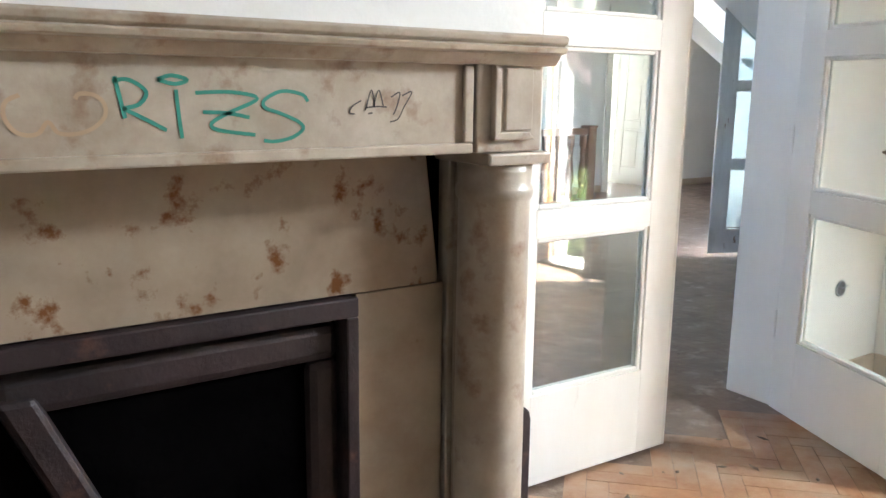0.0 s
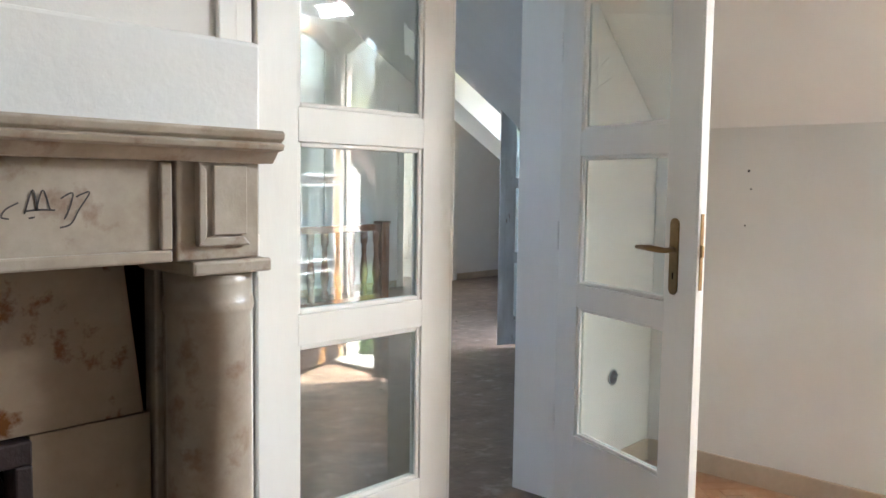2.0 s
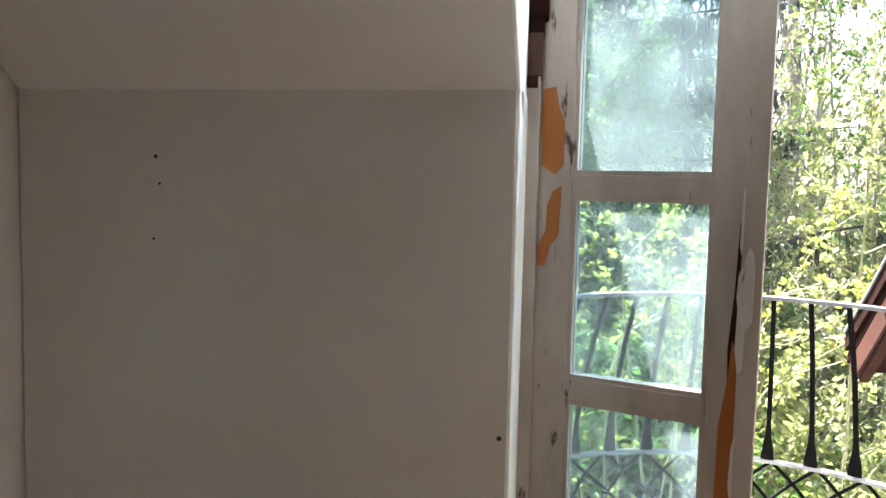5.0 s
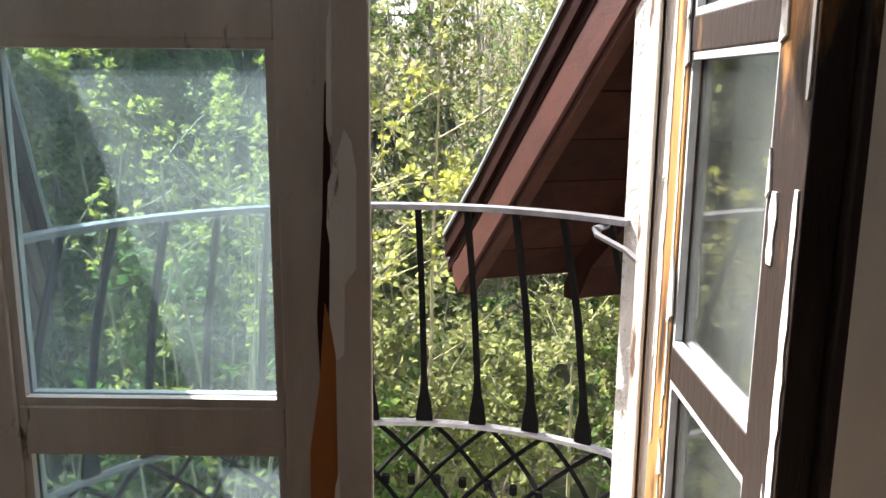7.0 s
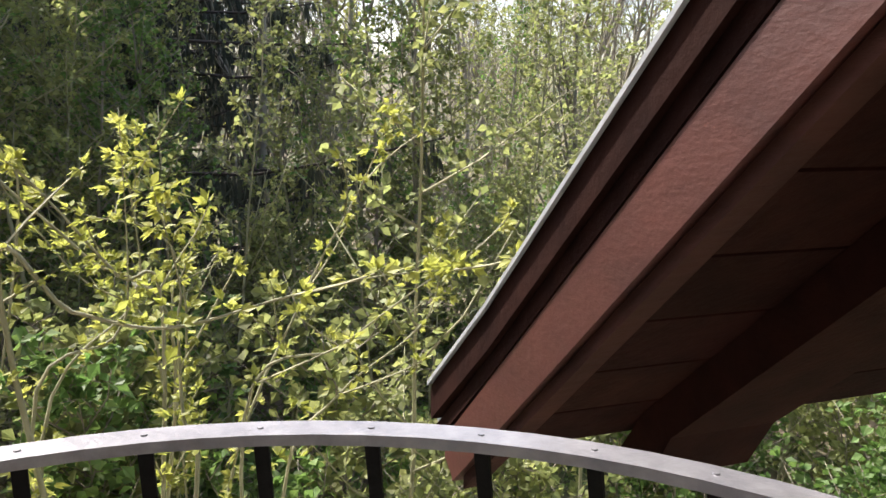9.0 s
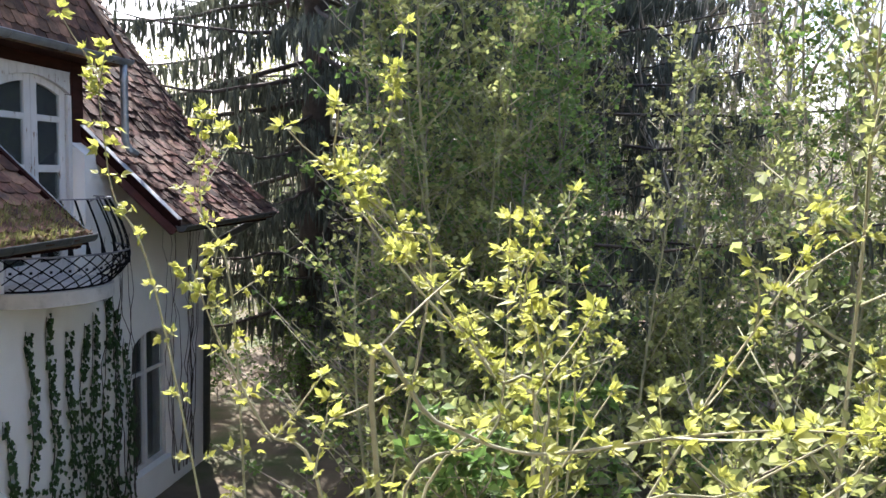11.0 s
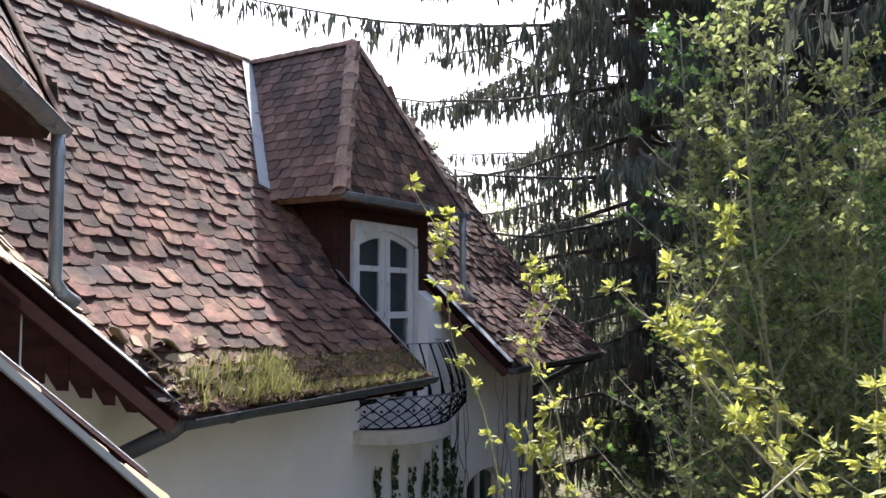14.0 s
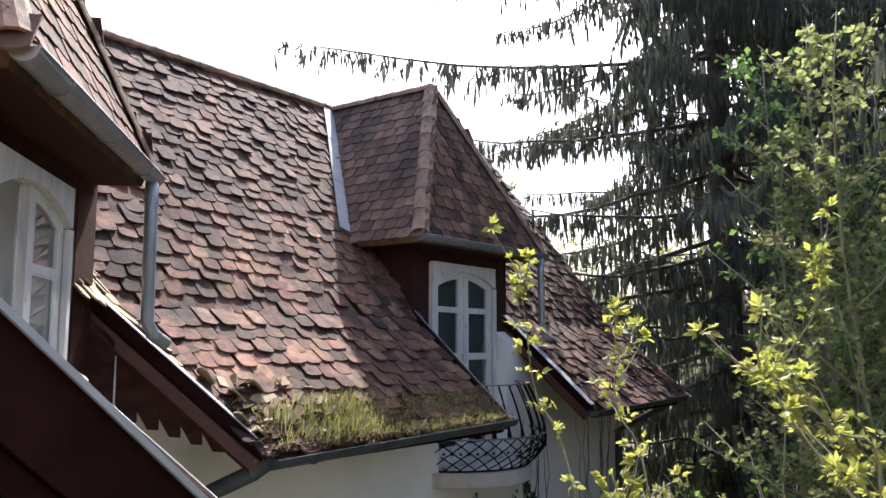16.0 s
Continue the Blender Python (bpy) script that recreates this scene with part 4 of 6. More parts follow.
# ---- fireplace room: fireplace ----
def fireplace():
    f = thing("fireplace", "beige marble fireplace with columns and rust-stained panels", "fireplace", Matrix.Translation((0.308, 1.0, 0)))
    C = 0.308
    P = lambda name, g, mat, label="", **kw: part(name, g, mat, f, label, **kw)
    I = f.matrix_basis.inverted()
    B = lambda *a: G().box(*a, I)
    g = G()
    for a in ((-0.269, C - 0.21, 1.16, 1.79, 0, 1.435), (C + 0.21, 0.885, 1.16, 1.79, 0, 1.435), (C - 0.21, C + 0.21, 1.16, 1.79, 0.86, 1.435),
              (C - 0.21, C + 0.21, 1.16, 1.79, 0, 0.48), (C - 0.21, C + 0.21, 1.62, 1.79, 0.48, 0.86), (-0.269, 0.885, 1.03, 1.16, 1.306, 1.435)):
        g.box(*a, I)
    P("body", g, PLASTER, "white plastered hearth body", bevel=0.006)
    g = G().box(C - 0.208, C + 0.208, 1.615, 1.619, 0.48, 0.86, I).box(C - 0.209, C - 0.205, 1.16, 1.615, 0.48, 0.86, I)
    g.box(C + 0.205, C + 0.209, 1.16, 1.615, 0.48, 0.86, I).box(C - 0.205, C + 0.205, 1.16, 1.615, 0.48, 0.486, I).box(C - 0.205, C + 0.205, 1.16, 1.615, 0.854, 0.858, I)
    P("firebox", g, SOOTSHADE, "sooty firebox lining, blackened further in place of shade")
    # iron surround: outer frame and set-back inner frame
    o, z0, z1 = 0.275, 0.40, 0.905
    g = G()
    for a in ((C - o, C + o, 1.095, 1.155, 0.873, z1), (C - o, C - o + 0.022, 1.095, 1.155, z0, 0.873), (C + o - 0.022, C + o, 1.095, 1.155, z0, 0.873)):
        g.box(*a, I)
    P("iron_frame", g, IRON, "rusty dark iron frame", bevel=0.003)
    P("inner_iron_frame", B(C - 0.235, C + 0.253, 1.120, 1.165, 0.800, 0.862), IRON, "dark iron inner frame, rounded", bevel=0.016)
    P("frame_upright", B(C + 0.197, C + 0.253, 1.120, 1.165, z0, 0.805), IRON, bevel=0.016)
    # flat diagonal bar, set to fit its line in the camera's view
    g = G().prism([(C - 0.238, 0.83), (C - 0.185, 0.83), (C - 0.045, 0.50), (C - 0.010, z0), (C - 0.072, z0), (C - 0.100, 0.50)], 1.112, 1.155, "y", I)
    P("slanting_bar", g, IRON, "slanting dark iron bar, placed to fit the camera's view", bevel=0.010)
    # black strip in place of the shade between the two frames
    P("recess_lining", B(C - 0.253, C + 0.253, 1.150, 1.159, 0.862, 0.873), SOOTSHADE)
    # slabs
    g = G().prism([(C - 0.43, 0.908), (C + 0.432, 0.908), (C + 0.405, 1.128), (C - 0.43, 1.128)], 1.108, 1.128, "y", I)
    P("upper_slab", g, MARBLE2, "rust-spotted polished stone slab, slipped", bevel=0.002)
    # black sheet that gives the shade in the gap beside the slab
    P("slab_backing", B(C - 0.43, C + 0.449, 1.135, 1.158, 0.40, 1.13), SOOTSHADE)
    for k in (-1, 1):
        P("side_slab", B(C + k * 0.277, C + k * 0.443, 1.110, 1.130, 0.0, 0.906), SLAB, "polished beige stone slab", bevel=0.002)
        g = G()
        for i, (a, b, y) in enumerate(((0.449, 0.462, 1.105), (0.462, 0.478, 1.085), (0.478, 0.496, 1.070))):
            g.box(C + k * a, C + k * b, y, 1.165, 0.0, 1.131, I)
        P("pilaster", g, MARBLE, bevel=0.003)
        cx = C + k * 0.502
        g = G().lathe([(0.075, 0.0), (0.075, 0.05), (0.066, 0.07), (0.060, 0.09), (0.060, 0.6), (0.0585, 1.050), (0.0625, 1.056), (0.064, 1.064), (0.0625, 1.072), (0.0595, 1.077), (0.0605, 1.095), (0.0615, 1.111)], cx, 1.052, 32, I)
        P("column", g, MARBLE, "round beige marble column", smooth=True)
        P("column_cap", B(cx - 0.062, cx + 0.062, 0.985, 1.165, 1.111, 1.130), MARBLE, bevel=0.004)
        P("corner_block", B(cx - 0.080, cx + 0.046 if k > 0 else cx + 0.080, 0.994, 1.165, 1.131, 1.280), MARBLE, bevel=0.003)
        # sunk frame and raised field of the corner block
        g = G()
        bx0, bx1 = (cx - 0.055, cx + 0.028) if k > 0 else (cx - 0.028, cx + 0.055)
        g.prism([(bx0, 1.150), (bx1, 1.150), (bx1 - 0.012, 1.162), (bx0 + 0.012, 1.162)], 0.986, 0.994, "y", I)
        g.prism([(bx0, 1.150), (bx0 + 0.012, 1.162), (bx0 + 0.012, 1.252), (bx0, 1.262)], 0.982, 0.994, "y", I)
        g.box(bx0 + 0.026, bx1 - 0.004, 0.989, 0.994, 1.164, 1.258, I)
        P("block_moulding", g, MARBLE, bevel=0.002)
    # frieze with a border round its sunk field
    P("frieze", B(C - 0.417, C + 0.417, 1.003, 1.165, 1.131, 1.280), MARBLE, "beige marble frieze with marker scrawl", bevel=0.002)
    g = G()
    for a in ((C - 0.417, C + 0.417, 0.995, 1.003, 1.131, 1.147), (C - 0.417, C + 0.417, 0.995, 1.003, 1.261, 1.280), (C + 0.400, C + 0.417, 0.995, 1.003, 1.147, 1.261), (C - 0.417, C - 0.400, 0.995, 1.003, 1.147, 1.261)):
        g.box(*a, I)
    P("frieze_border", g, MARBLE, bevel=0.003)
    g = G()
    prof = [(1.16, 1.262), (0.985, 1.262), (0.978, 1.270), (0.972, 1.278), (0.960, 1.280), (0.957, 1.288), (0.965, 1.291), (0.958, 1.295), (0.956, 1.303), (0.962, 1.307), (1.16, 1.307)]
    g.prism(prof[::-1], C - 0.566, C + 0.566, "x", I)
    P("mantel_shelf", g, MARBLE, "moulded marble shelf with brown stains", bevel=0.0015)
    # marker strokes
    px = lambda u, v: ((u + max(0.0, u - 545) * 0.25 - 200) * 0.000697 + 0.218, 0.9998, 1.233 - (v - 140) * 0.00066 - (u - 200) * 0.000012)
    def stroke(name, lines, mat, r, label):
        g = G()
        for line in lines:
            pts = [Vector(px(*p)) for p in line]
            fine = []
            for i in range(len(pts) - 1):
                a, b, c, d = pts[max(i - 1, 0)], pts[i], pts[i + 1], pts[min(i + 2, len(pts) - 1)]
                for q in range(5):
                    t = q / 5
                    fine.append(0.5 * ((2 * b) + (c - a) * t + (2 * a - 5 * b + 4 * c - d) * t * t + (3 * b - a - 3 * c + d) * t ** 3))
            fine.append(pts[-1])
            v, fc = [], []
            for i, p in enumerate(fine):
                d = (fine[min(i + 1, len(fine) - 1)] - fine[max(i - 1, 0)]).normalized()
                w = Vector((-d.z, 0, d.x)) * r
                v += [p - w, p + w]
                if i:
                    fc.append((2 * i - 2, 2 * i - 1, 2 * i + 1, 2 * i))
            g.add([Vector((p.x, 1.0022, p.z)) for p in v], fc, I)
        P(name, g, mat, label)
    stroke("green_scrawl", [[(203, 135), (209, 170), (216, 207)], [(199, 143), (225, 140), (252, 160), (240, 182), (213, 190)], [(213, 190), (248, 208), (283, 228)],
                            [(302, 155), (305, 200), (309, 243)], [(272, 138), (295, 130), (322, 137), (300, 145), (272, 138)],
                            [(335, 160), (400, 157), (448, 168), (395, 195), (362, 215), (375, 228), (442, 237)], [(347, 195), (390, 196), (432, 204)],
                            [(547, 172), (535, 158), (495, 153), (462, 170), (462, 185), (490, 195), (525, 210), (537, 225), (515, 242), (480, 250), (458, 248)]], GREENPEN, 0.0024, "green marker letters RIZS")
    stroke("black_scrawl", [[(638, 168), (622, 180), (617, 193), (626, 196)], [(645, 188), (656, 146), (662, 182)], [(660, 180), (669, 146), (678, 182)], [(645, 183), (665, 180), (684, 181)],
                            [(650, 195), (658, 193)], [(692, 160), (708, 150), (703, 178), (696, 197)], [(712, 157), (731, 148), (716, 180), (705, 205), (690, 212)]], BLACKPEN, 0.0010, "thin black marker letters")
    stroke("rust_ring", [[(60, 170), (40, 182), (36, 205), (48, 228), (66, 236), (84, 232), (98, 214), (112, 232), (138, 234), (165, 224), (184, 204), (184, 182), (170, 168), (148, 166), (140, 175)]], RUST, 0.0024, "brown ring stain")
    # iron plate beside the column
    g = G().prism([(0.84, 0.0), (0.926, 0.0), (0.926, 0.63), (0.922, 0.648), (0.912, 0.657), (0.90, 0.66), (0.84, 0.66)], 1.075, 1.085, "y", I)
    P("side_plate", g, IRON, "dark iron plate with rounded top", bevel=0.002)
    # ash and twigs
    rnd = random.Random(4)
    g = G()
    for i in range(620):
        x, y = C + rnd.uniform(-0.19, 0.19), rnd.uniform(1.18, 1.60)
        z = 0.50 + 0.10 * math.exp(-((y - 1.48) / 0.14) ** 2) * (0.6 + 0.4 * math.sin(x * 14)) + rnd.uniform(0, 0.03)
        l = rnd.uniform(0.008, 0.035)
        m = Matrix.Translation((x, y, z)) @ Euler((rnd.uniform(-0.5, 0.5), rnd.uniform(-0.5, 0.5), rnd.uniform(0, 6.3))).to_matrix().to_4x4()
        g.box(-l, l, -0.003 - l * 0.15, 0.003 + l * 0.15, -0.002, 0.003, I @ m)
    tagged(P("ash", g, ASH, "ash, twigs and scraps"), kind="stuff")
    return f


fireplace()


# ---- doors ----
def glazed_leaf(name, m, w, label, handle=False):
    d = thing(name, label, "door", m, kind="structure")
    T, st = 0.021, 0.125
    rows = [(0.312, 0.796), (0.880, 1.345), (1.436, 1.900)]
    g = G()
    g.box(0, st, -T, T, 0.018, 2.035).box(w - st, w, -T, T, 0.018, 2.035)
    for z0, z1 in ((0.018, 0.312), (0.796, 0.880), (1.345, 1.436), (1.900, 2.035)):
        g.box(st, w - st, -T, T, z0, z1)
    g.box(w, w + 0.012, -T, 0.0, 0.018, 2.035)
    part("door_leaf", g, PAINT, d, "cream painted frame, scuffed", bevel=0.002)
    for z0, z1 in rows:
        part("pane", G().box(st - 0.002, w - st + 0.002, -0.002, 0.002, z0 - 0.002, z1 + 0.002), CLEAR, d, shadow=False)
        for k in (-1, 1):
            b = G()
            for a in ((st, st + 0.014, z0, z1), (w - st - 0.014, w - st, z0, z1), (st + 0.014, w - st - 0.014, z0, z0 + 0.014), (st + 0.014, w - st - 0.014, z1 - 0.014, z1)):
                b.box(a[0], a[1], k * 0.003, k * 0.014, a[2], a[3])
            part("glazing_bead", b, PAINT, d, bevel=0.004)
    for z in (0.35, 1.05, 1.75):
        part("hinge", G().lathe([(0.003, z - 0.055), (0.005, z - 0.05), (0.005, z + 0.05), (0.003, z + 0.055)], -0.004, -T - 0.002, 10), PAINT, d)
    if handle:
        for k in (-1, 1):
            y = k * T
            pl = [(w - 0.085 + 0.019 * math.cos(a), 1.125 + 0.019 * math.sin(a)) for a in [math.pi * i / 8 for i in range(9)]] + [(w - 0.085 + 0.019 * math.cos(a), 0.925 + 0.019 * math.sin(a)) for a in [math.pi + math.pi * i / 8 for i in range(9)]]
            h = part("handle_plate", G().prism(pl, y, y + k * 0.005, "y"), BRASS, d, "brown old brass plate", bevel=0.001)
            part("lever", G().tube([(w - 0.085, y, 1.045), (w - 0.085, y + k * 0.045, 1.045), (w - 0.10, y + k * 0.052, 1.046), (w - 0.14, y + k * 0.052, 1.048), (w - 0.205, y + k * 0.050, 1.048)], [0.010, 0.009, 0.010, 0.010, 0.006], 8), BRASS, h, "old brass lever", smooth=True)
            # black plate coloured as the shade in a keyhole
            part("keyhole", G().box(w - 0.088, w - 0.082, y + k * 0.0052, y + k * 0.0058, 0.955, 0.975), SOOTSHADE, h)
        part("lock_plate", G().box(w + 0.0122, w + 0.014, -0.012, 0.0, 0.93, 1.16), BRASS, d, "brown brass lock plate")
        part("latch", G().box(w + 0.0142, w + 0.022, -0.010, -0.003, 1.03, 1.065), BRASS, d)
    return d


glazed_leaf("door_1", Matrix.Translation((1.40, NORTH, 0)) @ Matrix.Rotation(radians(-1.0), 4, "Z"), 0.72, "closed leaf of a cream glazed door with three panes")
glazed_leaf("door_2", Matrix.Translation((2.770, NORTH - 0.025, 0)) @ Matrix.Rotation(radians(-111.3), 4, "Z"), 0.715, "open leaf of a cream glazed door with brass handle", True)
f = thing("door_frame", "cream painted wooden door frame in the wall opening", "door frame", Matrix.Translation((2.1, NORTH, 0)), kind="structure")
I = f.matrix_basis.inverted()
for x0, x1 in ((DOOR_W - 0.048, DOOR_W), (DOOR_E - 0.002, DOOR_E + 0.028)):
    part("jamb", G().box(x0, x1, NORTH - 0.012, NORTH + 0.215, 0, 2.07, I), PAINT, f, bevel=0.004)
part("head", G().box(DOOR_W, DOOR_E, NORTH - 0.012, NORTH + 0.215, 2.045, 2.07, I), PAINT, f)
for x0, x1 in ((DOOR_W - 0.10, DOOR_W - 0.049), (DOOR_E + 0.029, DOOR_E + 0.07)):
    part("casing", G().box(x0, x1, NORTH - 0.018, NORTH - 0.002, 0, 2.10, I), PAINT, f, bevel=0.005)
part("casing", G().box(DOOR_W - 0.10, DOOR_E + 0.07, NORTH - 0.018, NORTH - 0.002, 2.10, 2.16, I), PAINT, f, bevel=0.005)


def panel_door(name, m, w, h, label):
    d = thing(name, label, "door", m, kind="structure")
    g = G()
    st = 0.10
    xs = (st, w / 2 - 0.04, w / 2 + 0.04, w - st)
    zs = ((0.22, 0.72), (0.82, 1.30), (1.40, h - 0.12))
    g.box(0, st, -0.02, 0.02, 0, h).box(w - st, w, -0.02, 0.02, 0, h).box(xs[1], xs[2], -0.02, 0.02, 0, h)
    for z0, z1 in ((0, 0.22), (0.72, 0.82), (1.30, 1.40), (h - 0.12, h)):
        g.box(st, xs[1], -0.02, 0.02, z0, z1).box(xs[2], w - st, -0.02, 0.02, z0, z1)
    part("door_leaf", g, PAINT, d, bevel=0.004)
    for a, b in ((xs[0], xs[1]), (xs[2], xs[3])):
        for z0, z1 in zs:
            q = G().box(a, b, -0.008, 0.008, z0, z1).box(a + 0.03, b - 0.03, -0.016, 0.016, z0 + 0.03, z1 - 0.03)
            part("panel", q, PAINT, d, bevel=0.006)
    part("lever", G().tube([(0.05, -0.02, 1.0), (0.05, -0.06, 1.0), (0.14, -0.06, 1.0)], 0.008, 6), BRASS, d)
    return d


panel_door("door_3", Matrix.Translation((7.72, 7.93, 0.02)) @ Matrix.Rotation(radians(-64), 4, "Z") @ Matrix.Rotation(radians(1.8), 4, "Y"), 0.72, 2.02, "white six-panel door standing ajar, sagging")
f = thing("door_frame", "beige painted frame of the far doorway", "door frame", Matrix.Translation((7.57, 7.04, 0)), kind="structure")
I = f.matrix_basis.inverted()
for x0, x1 in ((7.03, 7.12), (8.02, 8.11)):
    part("casing", G().box(x0, x1, 7.02, 7.22, 0, 2.10, I), PAINT, f, bevel=0.004)
part("casing", G().box(7.03, 8.11, 7.02, 7.22, 2.10, 2.17, I), PAINT, f, bevel=0.004)
f = thing("wall_trim", "pale upright trim of a doorway beside the stairs", "trim", Matrix.Translation((6.1, 7.04, 0)), kind="structure")
I = f.matrix_basis.inverted()
for x0, x1 in ((5.90, 5.98), (6.20, 6.30)):
    part("upright", G().box(x0, x1, 7.015, 7.038, 0, 2.66, I), PAINT, f, bevel=0.004)


def balustrade():
    f = thing("stair_balustrade", "brown varnished wooden stair balustrade with turned balusters", "balustrade", Matrix.Translation((6.09, 6.30, 0)))
    part("newel_post", G().box(-0.055, 0.055, -0.055, 0.055, 0, 0.82).box(-0.065, 0.065, -0.065, 0.065, 0.82, 0.845), OAKRAIL, f, bevel=0.005)
    A, Bp, Cp = Vector((0, 0, 0)), Vector((-1.50, -0.15, 0)), Vector((-3.0, 0.10, 0))
    for p, q in ((A, Bp), (Bp, Cp)):
        d = q - p
        m = Matrix.Translation(p) @ Matrix.Rotation(math.atan2(d.y, d.x), 4, "Z")
        l = d.length
        part("handrail", G().box(0.056, l - 0.056, -0.038, 0.038, 0.75, 0.82, m), OAKRAIL, f, bevel=0.008)
        part("foot_rail", G().box(0.056, l - 0.056, -0.035, 0.035, 0.0, 0.09, m), OAKRAIL, f, bevel=0.005)
        n = int(l / 0.17)
        for i in range(n):
            c = m @ Vector((l * (i + 0.5) / n, 0, 0))
            prof = [(0.038, 0.09), (0.038, 0.17), (0.022, 0.19), (0.034, 0.24), (0.044, 0.32), (0.034, 0.42), (0.021, 0.52), (0.030, 0.56), (0.021, 0.60), (0.038, 0.64), (0.038, 0.75)]
            part("baluster", G().lathe(prof, c.x, c.y, 10), OAKRAIL, f, smooth=True)
    for p in (Bp, Cp):
        part("newel_post", G().box(p.x - 0.055, p.x + 0.055, p.y - 0.055, p.y + 0.055, 0, 0.82).box(p.x - 0.065, p.x + 0.065, p.y - 0.065, p.y + 0.065, 0.82, 0.845), OAKRAIL, f, bevel=0.005)


balustrade()

# skirting boards
g = G().box(DOOR_E + 0.071, EAST - 0.002, NORTH - 0.016, NORTH - 0.002, 0.001, 0.098).box(EAST - 0.016, EAST - 0.002, OPEN_R, NORTH - 0.017, 0.001, 0.098)
g.box(EAST - 0.016, EAST - 0.002, -3.39, OPEN_L, 0.001, 0.098)
structure("baseboard", g, SKIRT, "low beige skirting along the white walls", "baseboard", bevel=0.004)
g = G().box(-3.2, 7.02, 7.024, 7.038, 0.001, 0.085).box(8.12, 10.4, 7.024, 7.038, 0.001, 0.085)
structure("baseboard_corner_room", g, SKIRT, "low beige skirting in the corner room", "baseboard", bevel=0.004)

# marks on the walls
o = thing("wall_socket_hole", "empty round socket hole in the white wall", "socket", Matrix.Translation((3.20, NORTH - 0.003, 0.43)))
part("box_rim", G().lathe([(0.036, 0.0), (0.036, 0.004), (0.030, 0.004), (0.030, 0.001)], 0, 0, 20, Matrix.Rotation(radians(90), 4, "X")), SEALANT, o)
# flat disc, coloured dark for the shade inside the box
part("box_inside", G().lathe([(0.029, 0.0), (0.029, 0.002), (0.01, 0.0021)], 0, 0, 20, Matrix.Rotation(radians(90), 4, "X")), INNERSHADE, o)
part("wire", G().tube([(0.0, -0.003, 0.0), (0.008, -0.02, 0.012), (0.024, -0.022, 0.016)], 0.0025, 5), ZINC, o)
# shallow caps on the wall; the holes' shade is only their colour
for y, z, r in ((1.378, 1.31, 0.006), (1.366, 1.236, 0.004), (1.385, 1.085, 0.004), (0.42, 0.60, 0.007)):
    o = thing("nail_hole", "small dark hole in the white wall", "hole", Matrix.Translation((EAST - 0.001, y, z)), "nail holes")
    part("hole", G().lathe([(r, 0.0), (r * 0.8, 0.0015), (r * 0.3, 0.001)], 0, 0, 8, Matrix.Rotation(radians(-90), 4, "Y")), INNERSHADE, o)
# pencil marks behind the open door leaf
g = G()
for a, b in (((2.93, 1.80), (2.95, 1.62)), ((2.95, 1.66), (3.02, 1.72)), ((3.0, 1.78), (3.02, 1.6)), ((3.0, 1.62), (3.12, 1.68)), ((3.04, 1.72), (3.1, 1.76))):
    d = Vector((b[0] - a[0], b[1] - a[1])).normalized() * 0.0018
    g.add([(a[0] - d.y, NORTH - 0.0025, a[1] + d.x), (a[0] + d.y, NORTH - 0.0025, a[1] - d.x), (b[0] + d.y, NORTH - 0.0025, b[1] - d.x), (b[0] - d.y, NORTH - 0.0025, b[1] + d.x)], [(0, 1, 2, 3)])
tagged(part("pencil_marks", g, PENCIL), "faint grey pencil marks on the white wall", "marks")

# peeling on the window leaves
def flake(parent, name, outline, y0, y1, mat, label=""):
    return part(name, G().prism(outline, y0, y1, "y"), mat, parent, label)


flake(leaf_l, "bare_patch", [(0.012, 1.52), (0.05, 1.525), (0.06, 1.47), (0.078, 1.43), (0.079, 1.31), (0.055, 1.285), (0.015, 1.31), (0.01, 1.40)], -0.0245, -0.0222, PEEL, "bare orange-brown wood")
flake(leaf_l, "bare_patch", [(0.075, 1.255), (0.05, 1.24), (0.034, 1.20), (0.032, 1.13), (0.006, 1.08), (0.012, 1.03), (0.032, 1.03), (0.045, 1.085), (0.07, 1.12)], -0.0245, -0.0222, PEEL, "bare orange-brown wood")
flake(leaf_l, "bare_patch", [(0.545, 0.88), (0.56, 0.82), (0.565, 0.70), (0.56, 0.20), (0.515, 0.20), (0.52, 0.66), (0.535, 0.76)], -0.0245, -0.0222, PEEL, "bare orange-brown wood")
for z0, z1, d in ((1.06, 1.30, 0.010), (0.80, 1.04, 0.014), (0.45, 0.66, 0.012)):
    flake(leaf_l, "paint_flake", [(0.562, z0), (0.572, z0 + 0.01), (0.577, z1 - 0.03), (0.568, z1), (0.556, z1 - 0.05), (0.553, z0 + 0.06)], -0.024 - d, -0.0222, WINPAINT, "curling flake of white paint")
for outline in ([(0.556, 0.90), (0.572, 0.905), (0.590, 0.93), (0.592, 1.06), (0.586, 1.10), (0.577, 1.115), (0.570, 1.09), (0.555, 1.045), (0.552, 0.99), (0.558, 0.95)],):
    flake(leaf_l, "paint_flake", outline, -0.0415, -0.0365, WINPAINT, "large curling flake of pale paint")
# bare wood darkened to carry the shade in the gap beside the flake
flake(leaf_l, "bare_patch", [(0.550, 1.17), (0.556, 1.19), (0.556, 0.40), (0.530, 0.40), (0.538, 0.70), (0.534, 0.86), (0.544, 1.00)], -0.0242, -0.0222, DARKWOOD, "bare wood with the flake gap's shade in its colour")
flake(leaf_l, "hinge_leaf", [(-0.012, 1.06), (0.008, 1.06), (0.008, 1.20), (-0.012, 1.20)], -0.026, -0.0222, SEALANT)
rnd = random.Random(8)
